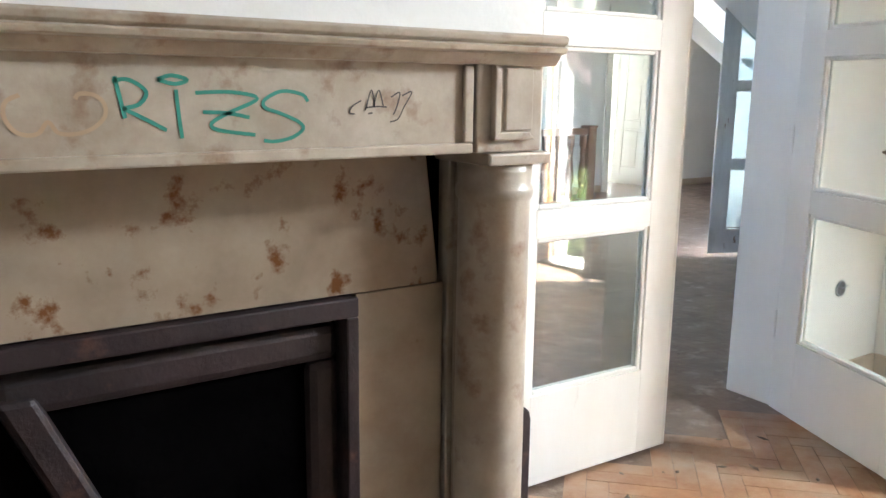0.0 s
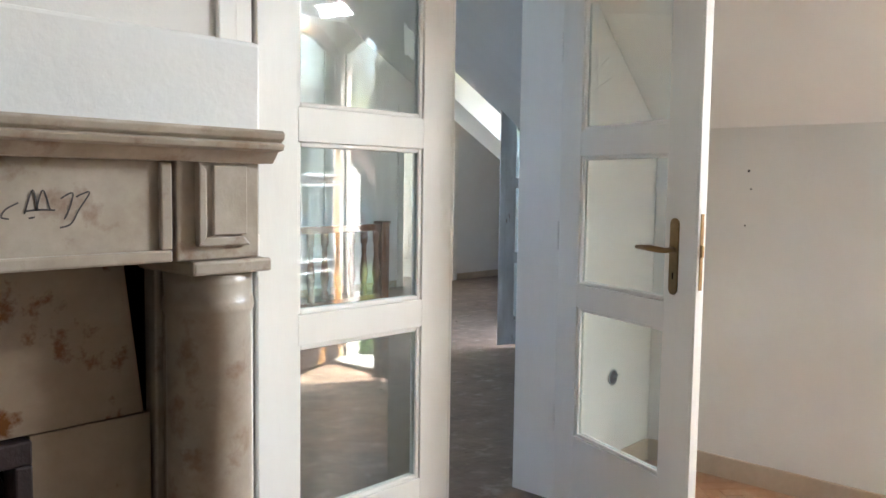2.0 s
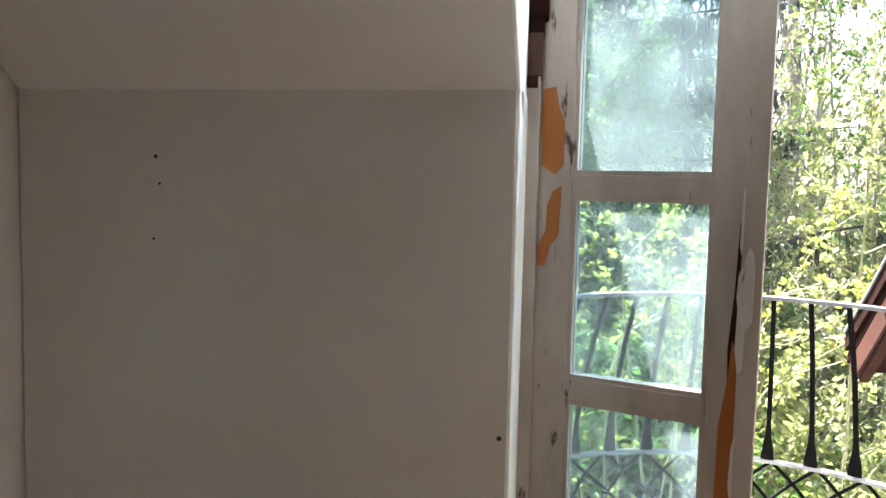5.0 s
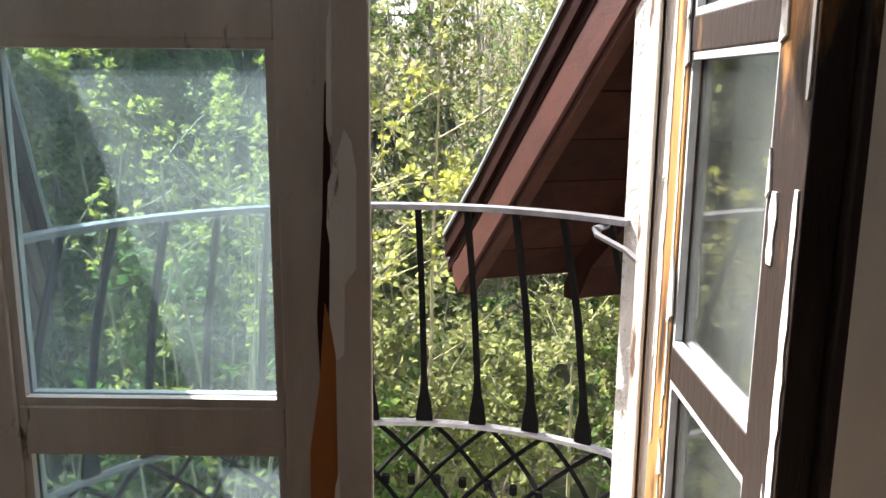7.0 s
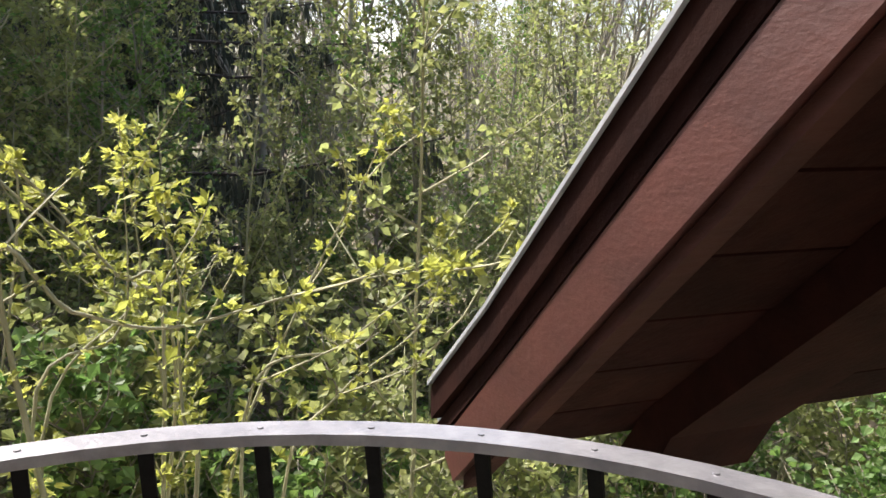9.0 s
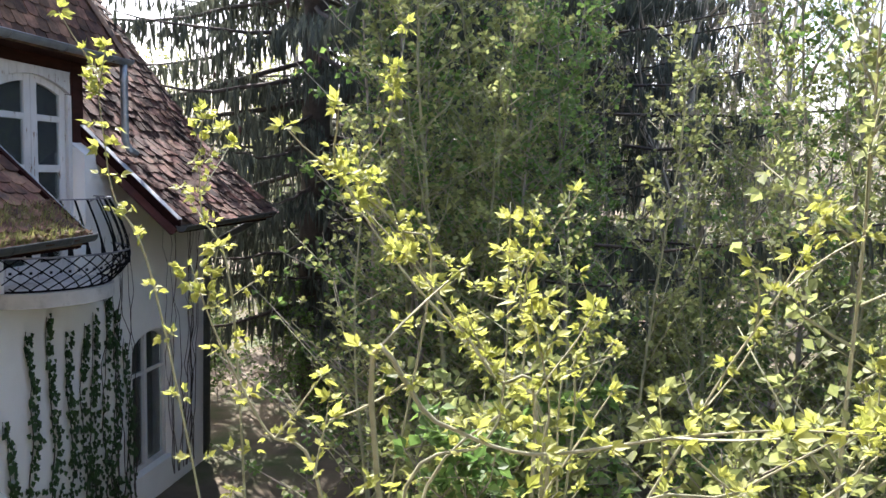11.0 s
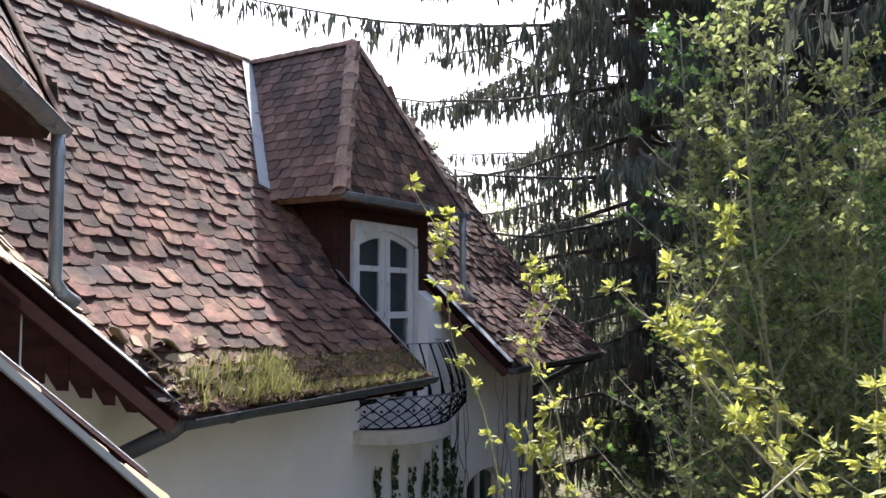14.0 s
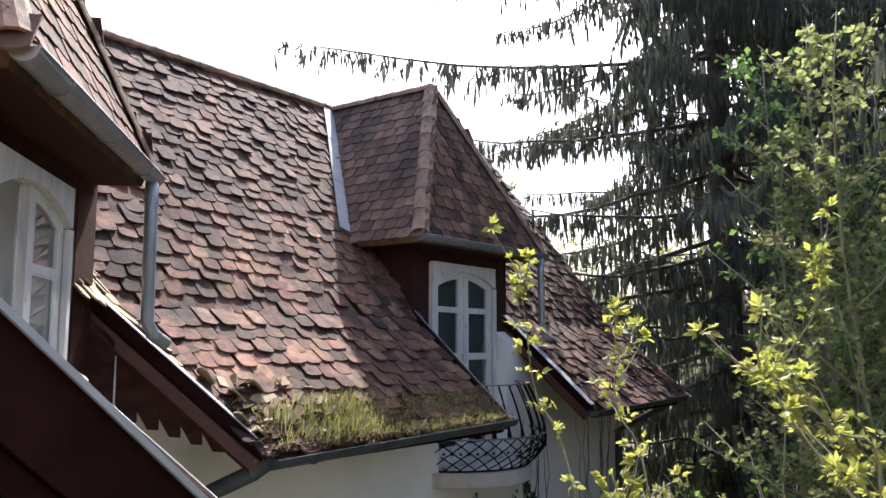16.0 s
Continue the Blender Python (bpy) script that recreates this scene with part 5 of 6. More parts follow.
for k in (-1, 1):
    for i in range(46):
        z = 0.22 + i * 0.040 + rnd.uniform(-0.03, 0.03)
        x = rnd.choice((-0.002, -0.004, -0.012, -0.085, -0.092, -0.49, -0.555, -0.568))
        h, w = rnd.uniform(0.02, 0.16), rnd.uniform(0.006, 0.022)
        flake(leaf_r, "paint_flake", [(x, z), (x - w, z + 0.01), (x - w * 0.8, z + h * 0.6), (x - w * 0.2, z + h)], k * 0.0222, k * 0.0255, WINPAINT, "remnant of white paint")


def ragged(x0, x1, z0, z1, seed):
    """A torn strip of paint: an outline with uneven edges."""
    r = random.Random(seed)
    n = max(6, int((z1 - z0) / 0.02))
    zs = [z0 + (z1 - z0) * i / n for i in range(n + 1)]
    wide = [math.sin(math.pi * (0.08 + 0.84 * i / n)) ** 0.5 * r.uniform(0.55, 1.0) for i in range(n + 1)]
    mid = (x0 + x1) / 2
    h = (x1 - x0) / 2
    return [(mid + h * w, z) for z, w in zip(zs, wide)] + [(mid - h * w * r.uniform(0.6, 1.0), z) for z, w in zip(zs[::-1], wide[::-1])]


for i, (x0, x1, z0, z1) in enumerate(((-0.588, -0.565, 0.45, 1.06), (-0.588, -0.572, 1.16, 1.62), (-0.530, -0.500, 0.96, 1.05), (-0.505, -0.490, 1.34, 1.58), (-0.034, -0.012, 0.50, 1.48), (-0.098, -0.086, 0.72, 1.22))):
    for k in (-1, 1):
        flake(leaf_r, "paint_remnant", ragged(x0, x1, z0, z1, i), k * 0.0222, k * 0.0245, WINPAINT, "torn remnant of white paint")
flake(leaf_r, "tape_scrap", [(-0.125, 1.78), (-0.138, 1.755), (-0.13, 1.73), (-0.118, 1.752)], 0.0175, 0.019, SKIRT, "scrap of yellowed tape")
# rough rendered reveals outside the frame
for s, x in ((1, 0.655), (-1, -0.655)):
    g = G()
    rnd = random.Random(3)
    g.box(s * 0.630, s * 0.655, 0.0555, 0.185, -0.02, 1.50, FACADE_E)
    structure("wall_reveal_" + ("right" if s > 0 else "left"), g, RENDER, "rough white rendered window reveal", "wall", bevel=0.006)

for s, x in ((1, 0.600), (-1, -0.600)):
    for i, (y0, y1) in enumerate(((0.020, 0.026), (0.036, 0.050))):
        part("frame_bead", G().box(x - 0.004 * s, x - 0.016 * s, y0, y1, 0.03, 2.08), GRIMY_SHADED, window_1, bevel=0.002)

# ---- ground ----
def ground_z(x, y):
    """The garden falls a little and climbs to a wooded hill."""
    d = math.hypot(x - 4, y)
    rise = max(0.0, d - 22.0)
    return -3.3 + 0.16 * rise - (0.0004 * rise * rise if rise < 150 else 9) + 0.25 * math.sin(x * 0.31) * math.cos(y * 0.27)


g = G()
rings = [0.0, 3, 6, 9, 12, 16, 20, 26, 34, 44, 58, 76, 100, 130, 170, 400, 1500, 4000]
n = 48
for r in rings:
    for k in range(n):
        x, y = 6 + r * math.cos(2 * math.pi * k / n), 2 + r * math.sin(2 * math.pi * k / n)
        g.v.append((x, y, min(ground_z(x, y), 14.0) if r < 390 else 10.0))
for i in range(len(rings) - 1):
    for k in range(n):
        g.f.append((i * n + k, (i + 1) * n + k, (i + 1) * n + (k + 1) % n, i * n + (k + 1) % n))
structure("ground", g, SOIL, "brown leaf-littered garden ground rising to a wooded hill", "ground", fix=False)


# ---- parquet near the glazed door ----
def parquet(parent, x0, x1, y0, y1):
    """Oak blocks laid herringbone; each block a part."""
    W, r = 0.07, 4
    g = G().box(0.0006, W * r - 0.0012, 0.0006, W - 0.0012, 0.0, 0.0045)
    me = None
    turn = Matrix.Rotation(radians(45), 4, "Z")
    rnd = random.Random(12)
    n = 0
    for k in range(-60, 90):
        for j in range(-12, 14):
            for kind in (0, 1):
                if kind == 0:
                    m = Matrix.Translation(((k + 2 * r * j) * W, k * W, 0))
                else:
                    m = Matrix.Translation(((k + r + 1 + 2 * r * j) * W, (k - r + 1) * W, 0)) @ Matrix.Rotation(radians(90), 4, "Z")
                m = turn @ m
                c = m @ Vector((W * r / 2, W / 2, 0))
                if x0 < c.x < x1 and y0 < c.y < y1 and n < 300:
                    m = Matrix.Translation((0, 0, 0.001 + rnd.uniform(0, 0.0008))) @ m
                    if me is None:
                        ob = part("parquet_block", g, PARQUET, parent)
                        me = ob.data
                    else:
                        ob = new("parquet_block", me)
                        ob.parent = parent
                    ob.matrix_basis = m
                    n += 1


parquet(bpy.data.objects["floor"], 1.0, 3.50, 0.0, 1.78)

# scraps on the floors
rnd = random.Random(17)
for nm, lab, mat, area, count in (("floor_scraps", "dry leaves and plaster crumbs on the floor", ASH, (1.0, 3.4, 0.4, 1.75), 60), ("floor_scraps", "dust, dry leaves and crumbs on the floor", ASH, (2.4, 7.5, 2.3, 6.9), 220)):
    g = G()
    for i in range(count):
        x, y = rnd.uniform(area[0], area[1]), rnd.uniform(area[2], area[3])
        if x - y > 1.4 and y > 2.2:
            continue
        l = rnd.uniform(0.006, 0.028)
        m = Matrix.Translation((x, y, 0.009)) @ Euler((rnd.uniform(-.2, .2), rnd.uniform(-.2, .2), rnd.uniform(0, 6.3))).to_matrix().to_4x4()
        g.add([(-l, 0, 0), (0, -l * 0.5, 0.002), (l, 0, 0.004), (0, l * 0.5, 0.001), (0, 0, 0.006)], [(0, 1, 4), (1, 2, 4), (2, 3, 4), (3, 0, 4)], m)
    tagged(part(nm, g, mat), lab, "scraps", "", "stuff")

# ---- downpipes, ground-floor windows, grass, ivy ----
def downpipe(pts, label, r=0.045, metal=ZINC):
    d = thing("downpipe", label, "downpipe", Matrix.Translation(pts[-1]))
    I = d.matrix_basis.inverted()
    part("pipe", G().tube(pts, r, 12, I), metal, d, smooth=True)
    for p in (pts[1], pts[-2]):
        p = Vector(p)
        part("collar", G().tube([p + Vector((0, 0, -0.02)), p + Vector((0, 0, 0.02))], r + 0.008, 12, I), metal, d)
    return d


S = lambda x, o, z: tuple(FACADE_S @ Vector((x, o, z)))
Wp = lambda x, o, z: tuple(FACADE_W @ Vector((x, o, z)))
downpipe([S(-1.22, 0.40, 2.55), S(-1.22, 0.40, 2.40), S(-1.16, 0.42, 1.55), S(-1.20, 0.46, 1.46), S(-1.28, 0.53, 1.40)], "grey zinc downpipe ending on the tiles")
downpipe([Wp(-1.22, 0.40, 2.55), Wp(-1.22, 0.40, 2.35), Wp(-1.20, 0.42, 1.60), Wp(-1.24, 0.46, 1.50), Wp(-1.30, 0.52, 1.44)], "grey zinc downpipe at the wing dormer")
downpipe([Wp(4.10, 1.22, 0.60), Wp(4.16, 1.10, 0.50), Wp(4.35, 0.60, 0.25), Wp(4.42, 0.30, 0.05), Wp(4.42, 0.28, -3.2)], "dark painted downpipe in the corner", 0.062, DARKZINC)
downpipe([Wp(-3.75, 1.15, 0.58), Wp(-3.75, 0.9, 0.42), Wp(-3.75, 0.30, 0.10), Wp(-3.75, 0.28, -3.2)], "dark painted downpipe at the end of the wing", 0.055, DARKZINC)


def arched_window(name, c, w, sill, spring, rise, label):
    d = thing(name, label, "window", FACADE_W @ Matrix.Translation((c, 0.0, 0)), kind="structure")
    n = 8
    arch = [(w * math.cos(math.pi * k / n), spring + rise * math.sin(math.pi * k / n)) for k in range(n + 1)]
    part("pane", G().prism([(-w, sill), (w, sill)] + arch, 0.006, 0.010, "y"), DULL, d, shadow=False)
    g = G().box(-w, -w + 0.05, -0.01, 0.045, sill, spring + 0.01).box(w - 0.05, w, -0.01, 0.045, sill, spring + 0.01).box(-0.035, 0.035, -0.01, 0.05, sill, spring + rise - 0.01)
    g.box(-w, w, -0.01, 0.045, sill, sill + 0.06).box(-w + 0.05, w - 0.05, -0.008, 0.04, spring - 0.42, spring - 0.375)
    for k in range(n):
        p, q = arch[k], arch[k + 1]
        g.prism([p, q, (q[0] * 0.9, q[1] - 0.05), (p[0] * 0.9, p[1] - 0.05)], -0.01, 0.045, "y")
    part("window_frame", g, WINPAINT, d, bevel=0.003)
    # added sheet, coloured like the unlit room behind the glass
    part("dark_backing", G().box(-w, w, -0.06, -0.045, sill, spring + rise), INNERSHADE, d)


arched_window("window_4", 1.88, 0.52, -2.6, -1.02, 0.17, "arched ground-floor window with white frame")
arched_window("window_5", -2.30, 0.58, -2.9, -1.15, 0.22, "tall arched garden window with flaking white frame")

rnd = random.Random(41)
g, soil = G(), G()
for i in range(2900):
    x = rnd.uniform(1.0, 4.1)
    dense = 0.4 + 0.6 * abs(math.sin(x * 2.3 + 0.6))
    if rnd.random() > dense:
        continue
    o = EAVE_O + rnd.uniform(-0.24, 0.12)
    z = 0.655 if o > EAVE_O else main_roof(o) + 0.03
    h = rnd.uniform(0.06, 0.17) + (0.18 * rnd.random() if 3.0 < x < 4.0 else 0)
    lean = Vector((rnd.gauss(0, 0.35), rnd.gauss(0.1, 0.3), 1)).normalized()
    a = rnd.uniform(0, 3.14)
    s2 = Vector((math.cos(a), math.sin(a), 0)) * 0.004
    p = Vector((x, o, z - 0.01))
    k = len(g.v)
    q = p + lean * h * 0.6
    e = p + lean * h + Vector((rnd.gauss(0, .03), rnd.gauss(0, .03), -0.01))
    for v in (p - s2, p + s2, q + s2 * 0.8, q - s2 * 0.8, e):
        g.v.append(tuple(FACADE_W @ v))
    g.f += [(k, k + 1, k + 2, k + 3), (k + 3, k + 2, k + 4)]
tagged(part("gutter_grass", g, GRASS, fix=False), "grass growing in the gutter along the tiled eave", "grass", "", "stuff")
g = G()
for i in range(3400):
    x = rnd.uniform(0.98, 4.25)
    o = EAVE_O + rnd.uniform(-0.30, 0.12)
    z = (0.65 if o > EAVE_O else main_roof(o) + 0.025) + rnd.uniform(0, 0.05)
    l = rnd.uniform(0.01, 0.035)
    m = FACADE_W @ Matrix.Translation((x, o, z)) @ Euler((rnd.uniform(-.7, .7), rnd.uniform(-.7, .7), rnd.uniform(0, 6.3))).to_matrix().to_4x4()
    g.add([(-l, 0, 0), (0, -l * 0.6, 0.004), (l, 0, 0), (0, l * 0.6, 0.004), (0, 0, 0.012)], [(0, 1, 4), (1, 2, 4), (2, 3, 4), (3, 0, 4)], m)
tagged(part("gutter_litter", g, surf("brown_litter", (0.08, 0.045, 0.025), (0.22, 0.13, 0.08), 12, 0.9, 0.4, 40, island=0.5), fix=False), "brown litter and moss filling the gutter", "litter", "", "stuff")


def ivy(x, z_top, z_low, seed):
    rnd = random.Random(seed)
    t = thing("ivy", "dark green ivy climbing the white wall", "ivy", FACADE_W @ Matrix.Translation((x, WALL_O, z_low)), "ivy runners on the wall")
    pts, leaves = [], G()
    n = 14
    for i in range(n + 1):
        pts.append((rnd.gauss(0, 0.025) + 0.05 * math.sin(i * 0.5 + seed), 0.012, (z_top - z_low) * i / n))
    part("stem", G().tube(pts, [0.009 - 0.006 * i / n for i in range(n + 1)], 4), DARKBARK, t, fix=False)
    for i in range(int((z_top - z_low) * 75)):
        q = rnd.random()
        k = min(n - 1, int(q * n))
        p = Vector(pts[k]).lerp(Vector(pts[k + 1]), q * n - k)
        w = 0.085 * (1.15 - q)
        p += Vector((rnd.gauss(0, w), rnd.uniform(0.01, 0.05), rnd.gauss(0, 0.03)))
        d = Vector((rnd.gauss(0, 0.7), 0.25, -1)).normalized()
        l = rnd.uniform(0.05, 0.085)
        put_leaf(leaves, p, d, Vector((0, 1, 0.3)).normalized(), l, l * 0.5)
    tagged(part("leaves", leaves, IVY, t, fix=False), kind="stuff")


def put_leaf(g, p, d, n, l, w, fine=True):
    """A folded leaf blade from p along d."""
    s = d.cross(n).normalized() * w
    if not fine:
        k = len(g.v)
        g.v += [tuple(q) for q in (p, p + d * (l * 0.45) + s + n * (w * 0.35), p + d * l, p + d * (l * 0.45) - s + n * (w * 0.35))]
        g.f += [(k, k + 1, k + 2), (k, k + 2, k + 3)]
        return
    v = [p, p + d * (l * 0.45) + s + n * (w * 0.35), p + d * l, p + d * (l * 0.45) - s + n * (w * 0.35), p + d * (l * 0.5)]
    k = len(g.v)
    g.v += [tuple(q) for q in v]
    g.f += [(k, k + 1, k + 4), (k + 1, k + 2, k + 4), (k + 2, k + 3, k + 4), (k + 3, k, k + 4)]


for i, (x, top) in enumerate(((0.40, -0.45), (0.05, -0.35), (-0.30, -0.6), (-0.60, -0.55), (-0.78, -0.45), (-1.05, -0.25), (-1.25, -0.5), (0.75, -1.3), (-1.55, -0.9))):
    ivy(x, top, -3.2, i)


def bare_vine(x, seed):
    rnd = random.Random(seed)
    t = thing("bare_vine", "thin leafless brown vine on the white wall", "vine", FACADE_W @ Matrix.Translation((x, WALL_O + 0.008, -3.2)), "bare vines on the wall")
    for j in range(4):
        pts = [(rnd.uniform(-.1, .1), 0, 0)]
        for i in range(14):
            p = pts[-1]
            pts.append((p[0] + rnd.gauss(0, 0.06), 0.002, p[2] + 0.26))
        part("runner", G().tube(pts, [0.008 - 0.0004 * i for i in range(15)], 4), DARKBARK, t, fix=False)


for i, x in enumerate((-1.35, -1.7, -2.95, -3.2, -3.45)):
    bare_vine(x, i)


# ---- plants ----
def leaf_tuft(g, rnd, p, d, count, size, fine=True):
    """Young leaves round a bud."""
    for i in range(count):
        a = rnd.uniform(0, 6.283)
        e = rnd.uniform(-0.9, 1.0)
        v = Vector((math.cos(a) * math.cos(e), math.sin(a) * math.cos(e), math.sin(e))) + d * 0.25
        v.normalize()
        n = (Vector((0, 0, 0.8)) + Vector((rnd.uniform(-1, 1), rnd.uniform(-1, 1), rnd.uniform(-.3, .3)))).normalized()
        l = size * rnd.uniform(0.55, 1.1)
        q = p + v * (0.01 + size * 0.25 * rnd.random())
        if fine:
            side = v.cross(n).normalized()
            for k, f in ((-0.75, 0.72), (0.0, 1.0), (0.75, 0.72)):
                put_leaf(g, q, (v + side * k).normalized(), n, l * f, l * f * 0.23, True)
        else:
            put_leaf(g, q, v, n, l, l * 0.42, False)


def limb(rnd, p, d, length, steps, up=0.25, wild=0.12):
    """A wandering line of points."""
    pts = [Vector(p)]
    d = Vector(d).normalized()
    for i in range(steps):
        d = (d + Vector((rnd.gauss(0, wild), rnd.gauss(0, wild), rnd.gauss(0, wild * 0.6) + up * 0.25))).normalized()
        pts.append(pts[-1] + d * (length / steps))
    return pts


def sapling(name, seed, h, label, leaf_mat, bark, branches=26, blen=1.5, tuft=5, size=0.075, r0=0.03, low=0.12, gap=0.13, m=None, twigs=3):
    """A slender young tree: stem, limbs, twigs and tufts of leaves."""
    rnd = random.Random(seed)
    t = thing(name, label, "tree", m)
    wood, leaves = G(), G()
    stem = limb(rnd, (0, 0, 0), (rnd.gauss(0, .08), rnd.gauss(0, .08), 1), h, 12, 0.4, 0.05)
    wood.tube(stem, [r0 * (1 - 0.85 * i / 12) for i in range(13)], 6)

    def dress(pts, dense=1.0):
        for a, b in zip(pts, pts[1:]):
            L = (b - a).length
            k = max(1, int(L / gap * dense))
            for i in range(k):
                q = a + (b - a) * ((i + rnd.random()) / k)
                leaf_tuft(leaves, rnd, q, (b - a).normalized(), max(2, int(tuft * rnd.uniform(0.5, 1.2))), size, False)
    dress(stem[8:])
    for i in range(branches):
        f = low + (0.97 - low) * (i + rnd.random()) / branches
        k = min(11, int(f * 12))
        p = stem[k] + (stem[k + 1] - stem[k]) * (f * 12 - k)
        a = i * 2.4 + rnd.uniform(-0.4, 0.4)
        L = blen * (1.05 - 0.75 * f) * rnd.uniform(0.7, 1.2)
        d = Vector((math.cos(a), math.sin(a), rnd.uniform(0.35, 1.0)))
        pts = limb(rnd, p, d, L, 5, 0.3, 0.12)
        wood.tube([pts[0], pts[2], pts[5]], [r0 * 0.42 * (1 - f * 0.5) * (1 - 0.8 * j / 5) + 0.0015 for j in (0, 2, 5)], 3)
        dress(pts[1:], 0.8)
        for j in range(twigs):
            q = pts[1 + j % 4] + (pts[2 + j % 4] - pts[1 + j % 4]) * rnd.random()
            e = Vector((rnd.gauss(0, 1), rnd.gauss(0, 1), rnd.uniform(0.0, 0.9)))
            tw = limb(rnd, q, e, L * rnd.uniform(0.25, 0.5), 3, 0.3, 0.15)
            wood.tube([tw[0], tw[3]], [0.004, 0.001], 3)
            dress(tw)
    part("trunk", wood, bark, t, fix=False, smooth=True)
    tagged(part("crown", leaves, leaf_mat, t, fix=False), kind="stuff")
    return t


def scatter(kinds, spots, rnd, lo=0.85, hi=1.2):
    for x, y in spots:
        k = rnd.choice(kinds)
        s = rnd.uniform(lo, hi)
        m = Matrix.Translation((x, y, ground_z(x, y) - 0.1)) @ Matrix.Rotation(rnd.uniform(0, 6.28), 4, "Z") @ Matrix.Diagonal((s, s, s * rnd.uniform(0.9, 1.1), 1))
        o = copy_thing(k, m)
        o.matrix_basis = m


rnd = random.Random(21)
near = [sapling("sapling", 50 + i, 4.6 + 0.4 * i, "slender young maple with fresh green spring leaves", LEAF_G, GREENBARK, 18, 1.2, 5, 0.055, 0.02, 0.35, 0.17,
                Matrix.Translation((x, y, ground_z(x, y) - 0.1)), 2) for i, (x, y) in enumerate(((8.9, -0.6), (9.6, -2.4), (8.4, -3.2)))]
thick = [sapling("young_tree", 70 + i, 6.3 + 0.6 * i, "dense young tree in fresh spring leaf", (LEAF_G, LEAF_D, LEAF_G, LEAF_G)[i], (GREENBARK, BARK)[i % 2], 36, 1.8, 5, 0.075, 0.032, 0.08, 0.13,
                 Matrix.Translation((x, y, ground_z(x, y) - 0.1))) for i, (x, y) in enumerate(((13.5, -2.0), (14.5, 0.8), (17, -5), (20, 0)))]
shrub = [sapling("shrub", 90 + i, 2.6, "leafy green shrub on the garden slope", LEAF_D if i else LEAF_G, BARK, 34, 1.3, 6, 0.075, 0.016, 0.05, 0.12,
                 Matrix.Translation((x, y, ground_z(x, y) - 0.1))) for i, (x, y) in enumerate(((7.6, -2.0), (8.8, 0.2)))]
spots = [(x + rnd.uniform(-.4, .4), y + rnd.uniform(-.4, .4)) for x, y in ((7.5, -1.6), (9.3, 0.6), (10.4, -0.8), (10.6, -3.0), (11.5, 0.6), (9.0, -5.0), (12.0, -1.5), (12.9, 0.8))]
scatter(near, spots, rnd)
spots = []
while len(spots) < 135:
    a, r = rnd.uniform(-1.5, 0.62), 9 + 32 * rnd.random() ** 1.3
    x, y = 4 + r * math.cos(a), r * math.sin(a)
    if not (x < 17.5 and y > 2.6) and not (0.05 < a < 0.5 and 11 < r < 24 and rnd.random() < 0.75):
        spots.append((x, y))
scatter(thick, spots, rnd, 0.7, 1.2)
spots = []
for i in range(26):
    a, r = rnd.uniform(-0.04, 0.23), rnd.uniform(7.5, 13)
    spots.append((3.8 + r * math.cos(a), -0.4 + r * math.sin(a)))
scatter(thick, spots, rnd, 0.72, 1.15)
far = [sapling("far_tree", 110 + i, 8.0, "distant young tree on the hillside", (LEAF_G, LEAF_Y, LEAF_G)[i], BARK, 24, 2.4, 3, 0.16, 0.05, 0.05, 0.30,
               Matrix.Translation((38 + 4 * i, -8 + 6 * i, ground_z(38 + 4 * i, -8 + 6 * i) - 0.1)), 1) for i in range(3)]
spots = [(4 + r * math.cos(a), r * math.sin(a)) for a, r in [(rnd.uniform(-1.4, 0.75), rnd.uniform(32, 70)) for _ in range(240)]]
scatter(far, spots, rnd, 0.6, 1.2)
spots = []
while len(spots) < 150:
    a, r = rnd.uniform(-1.5, 0.75), rnd.uniform(3.4, 22)
    x, y = 4 + r * math.cos(a), r * math.sin(a)
    if not (x < 17 and y > 0.9 + 0.1 * (x - 6)) and x > 6.6:
        spots.append((x, y))
scatter(shrub, spots, rnd, 0.7, 1.3)


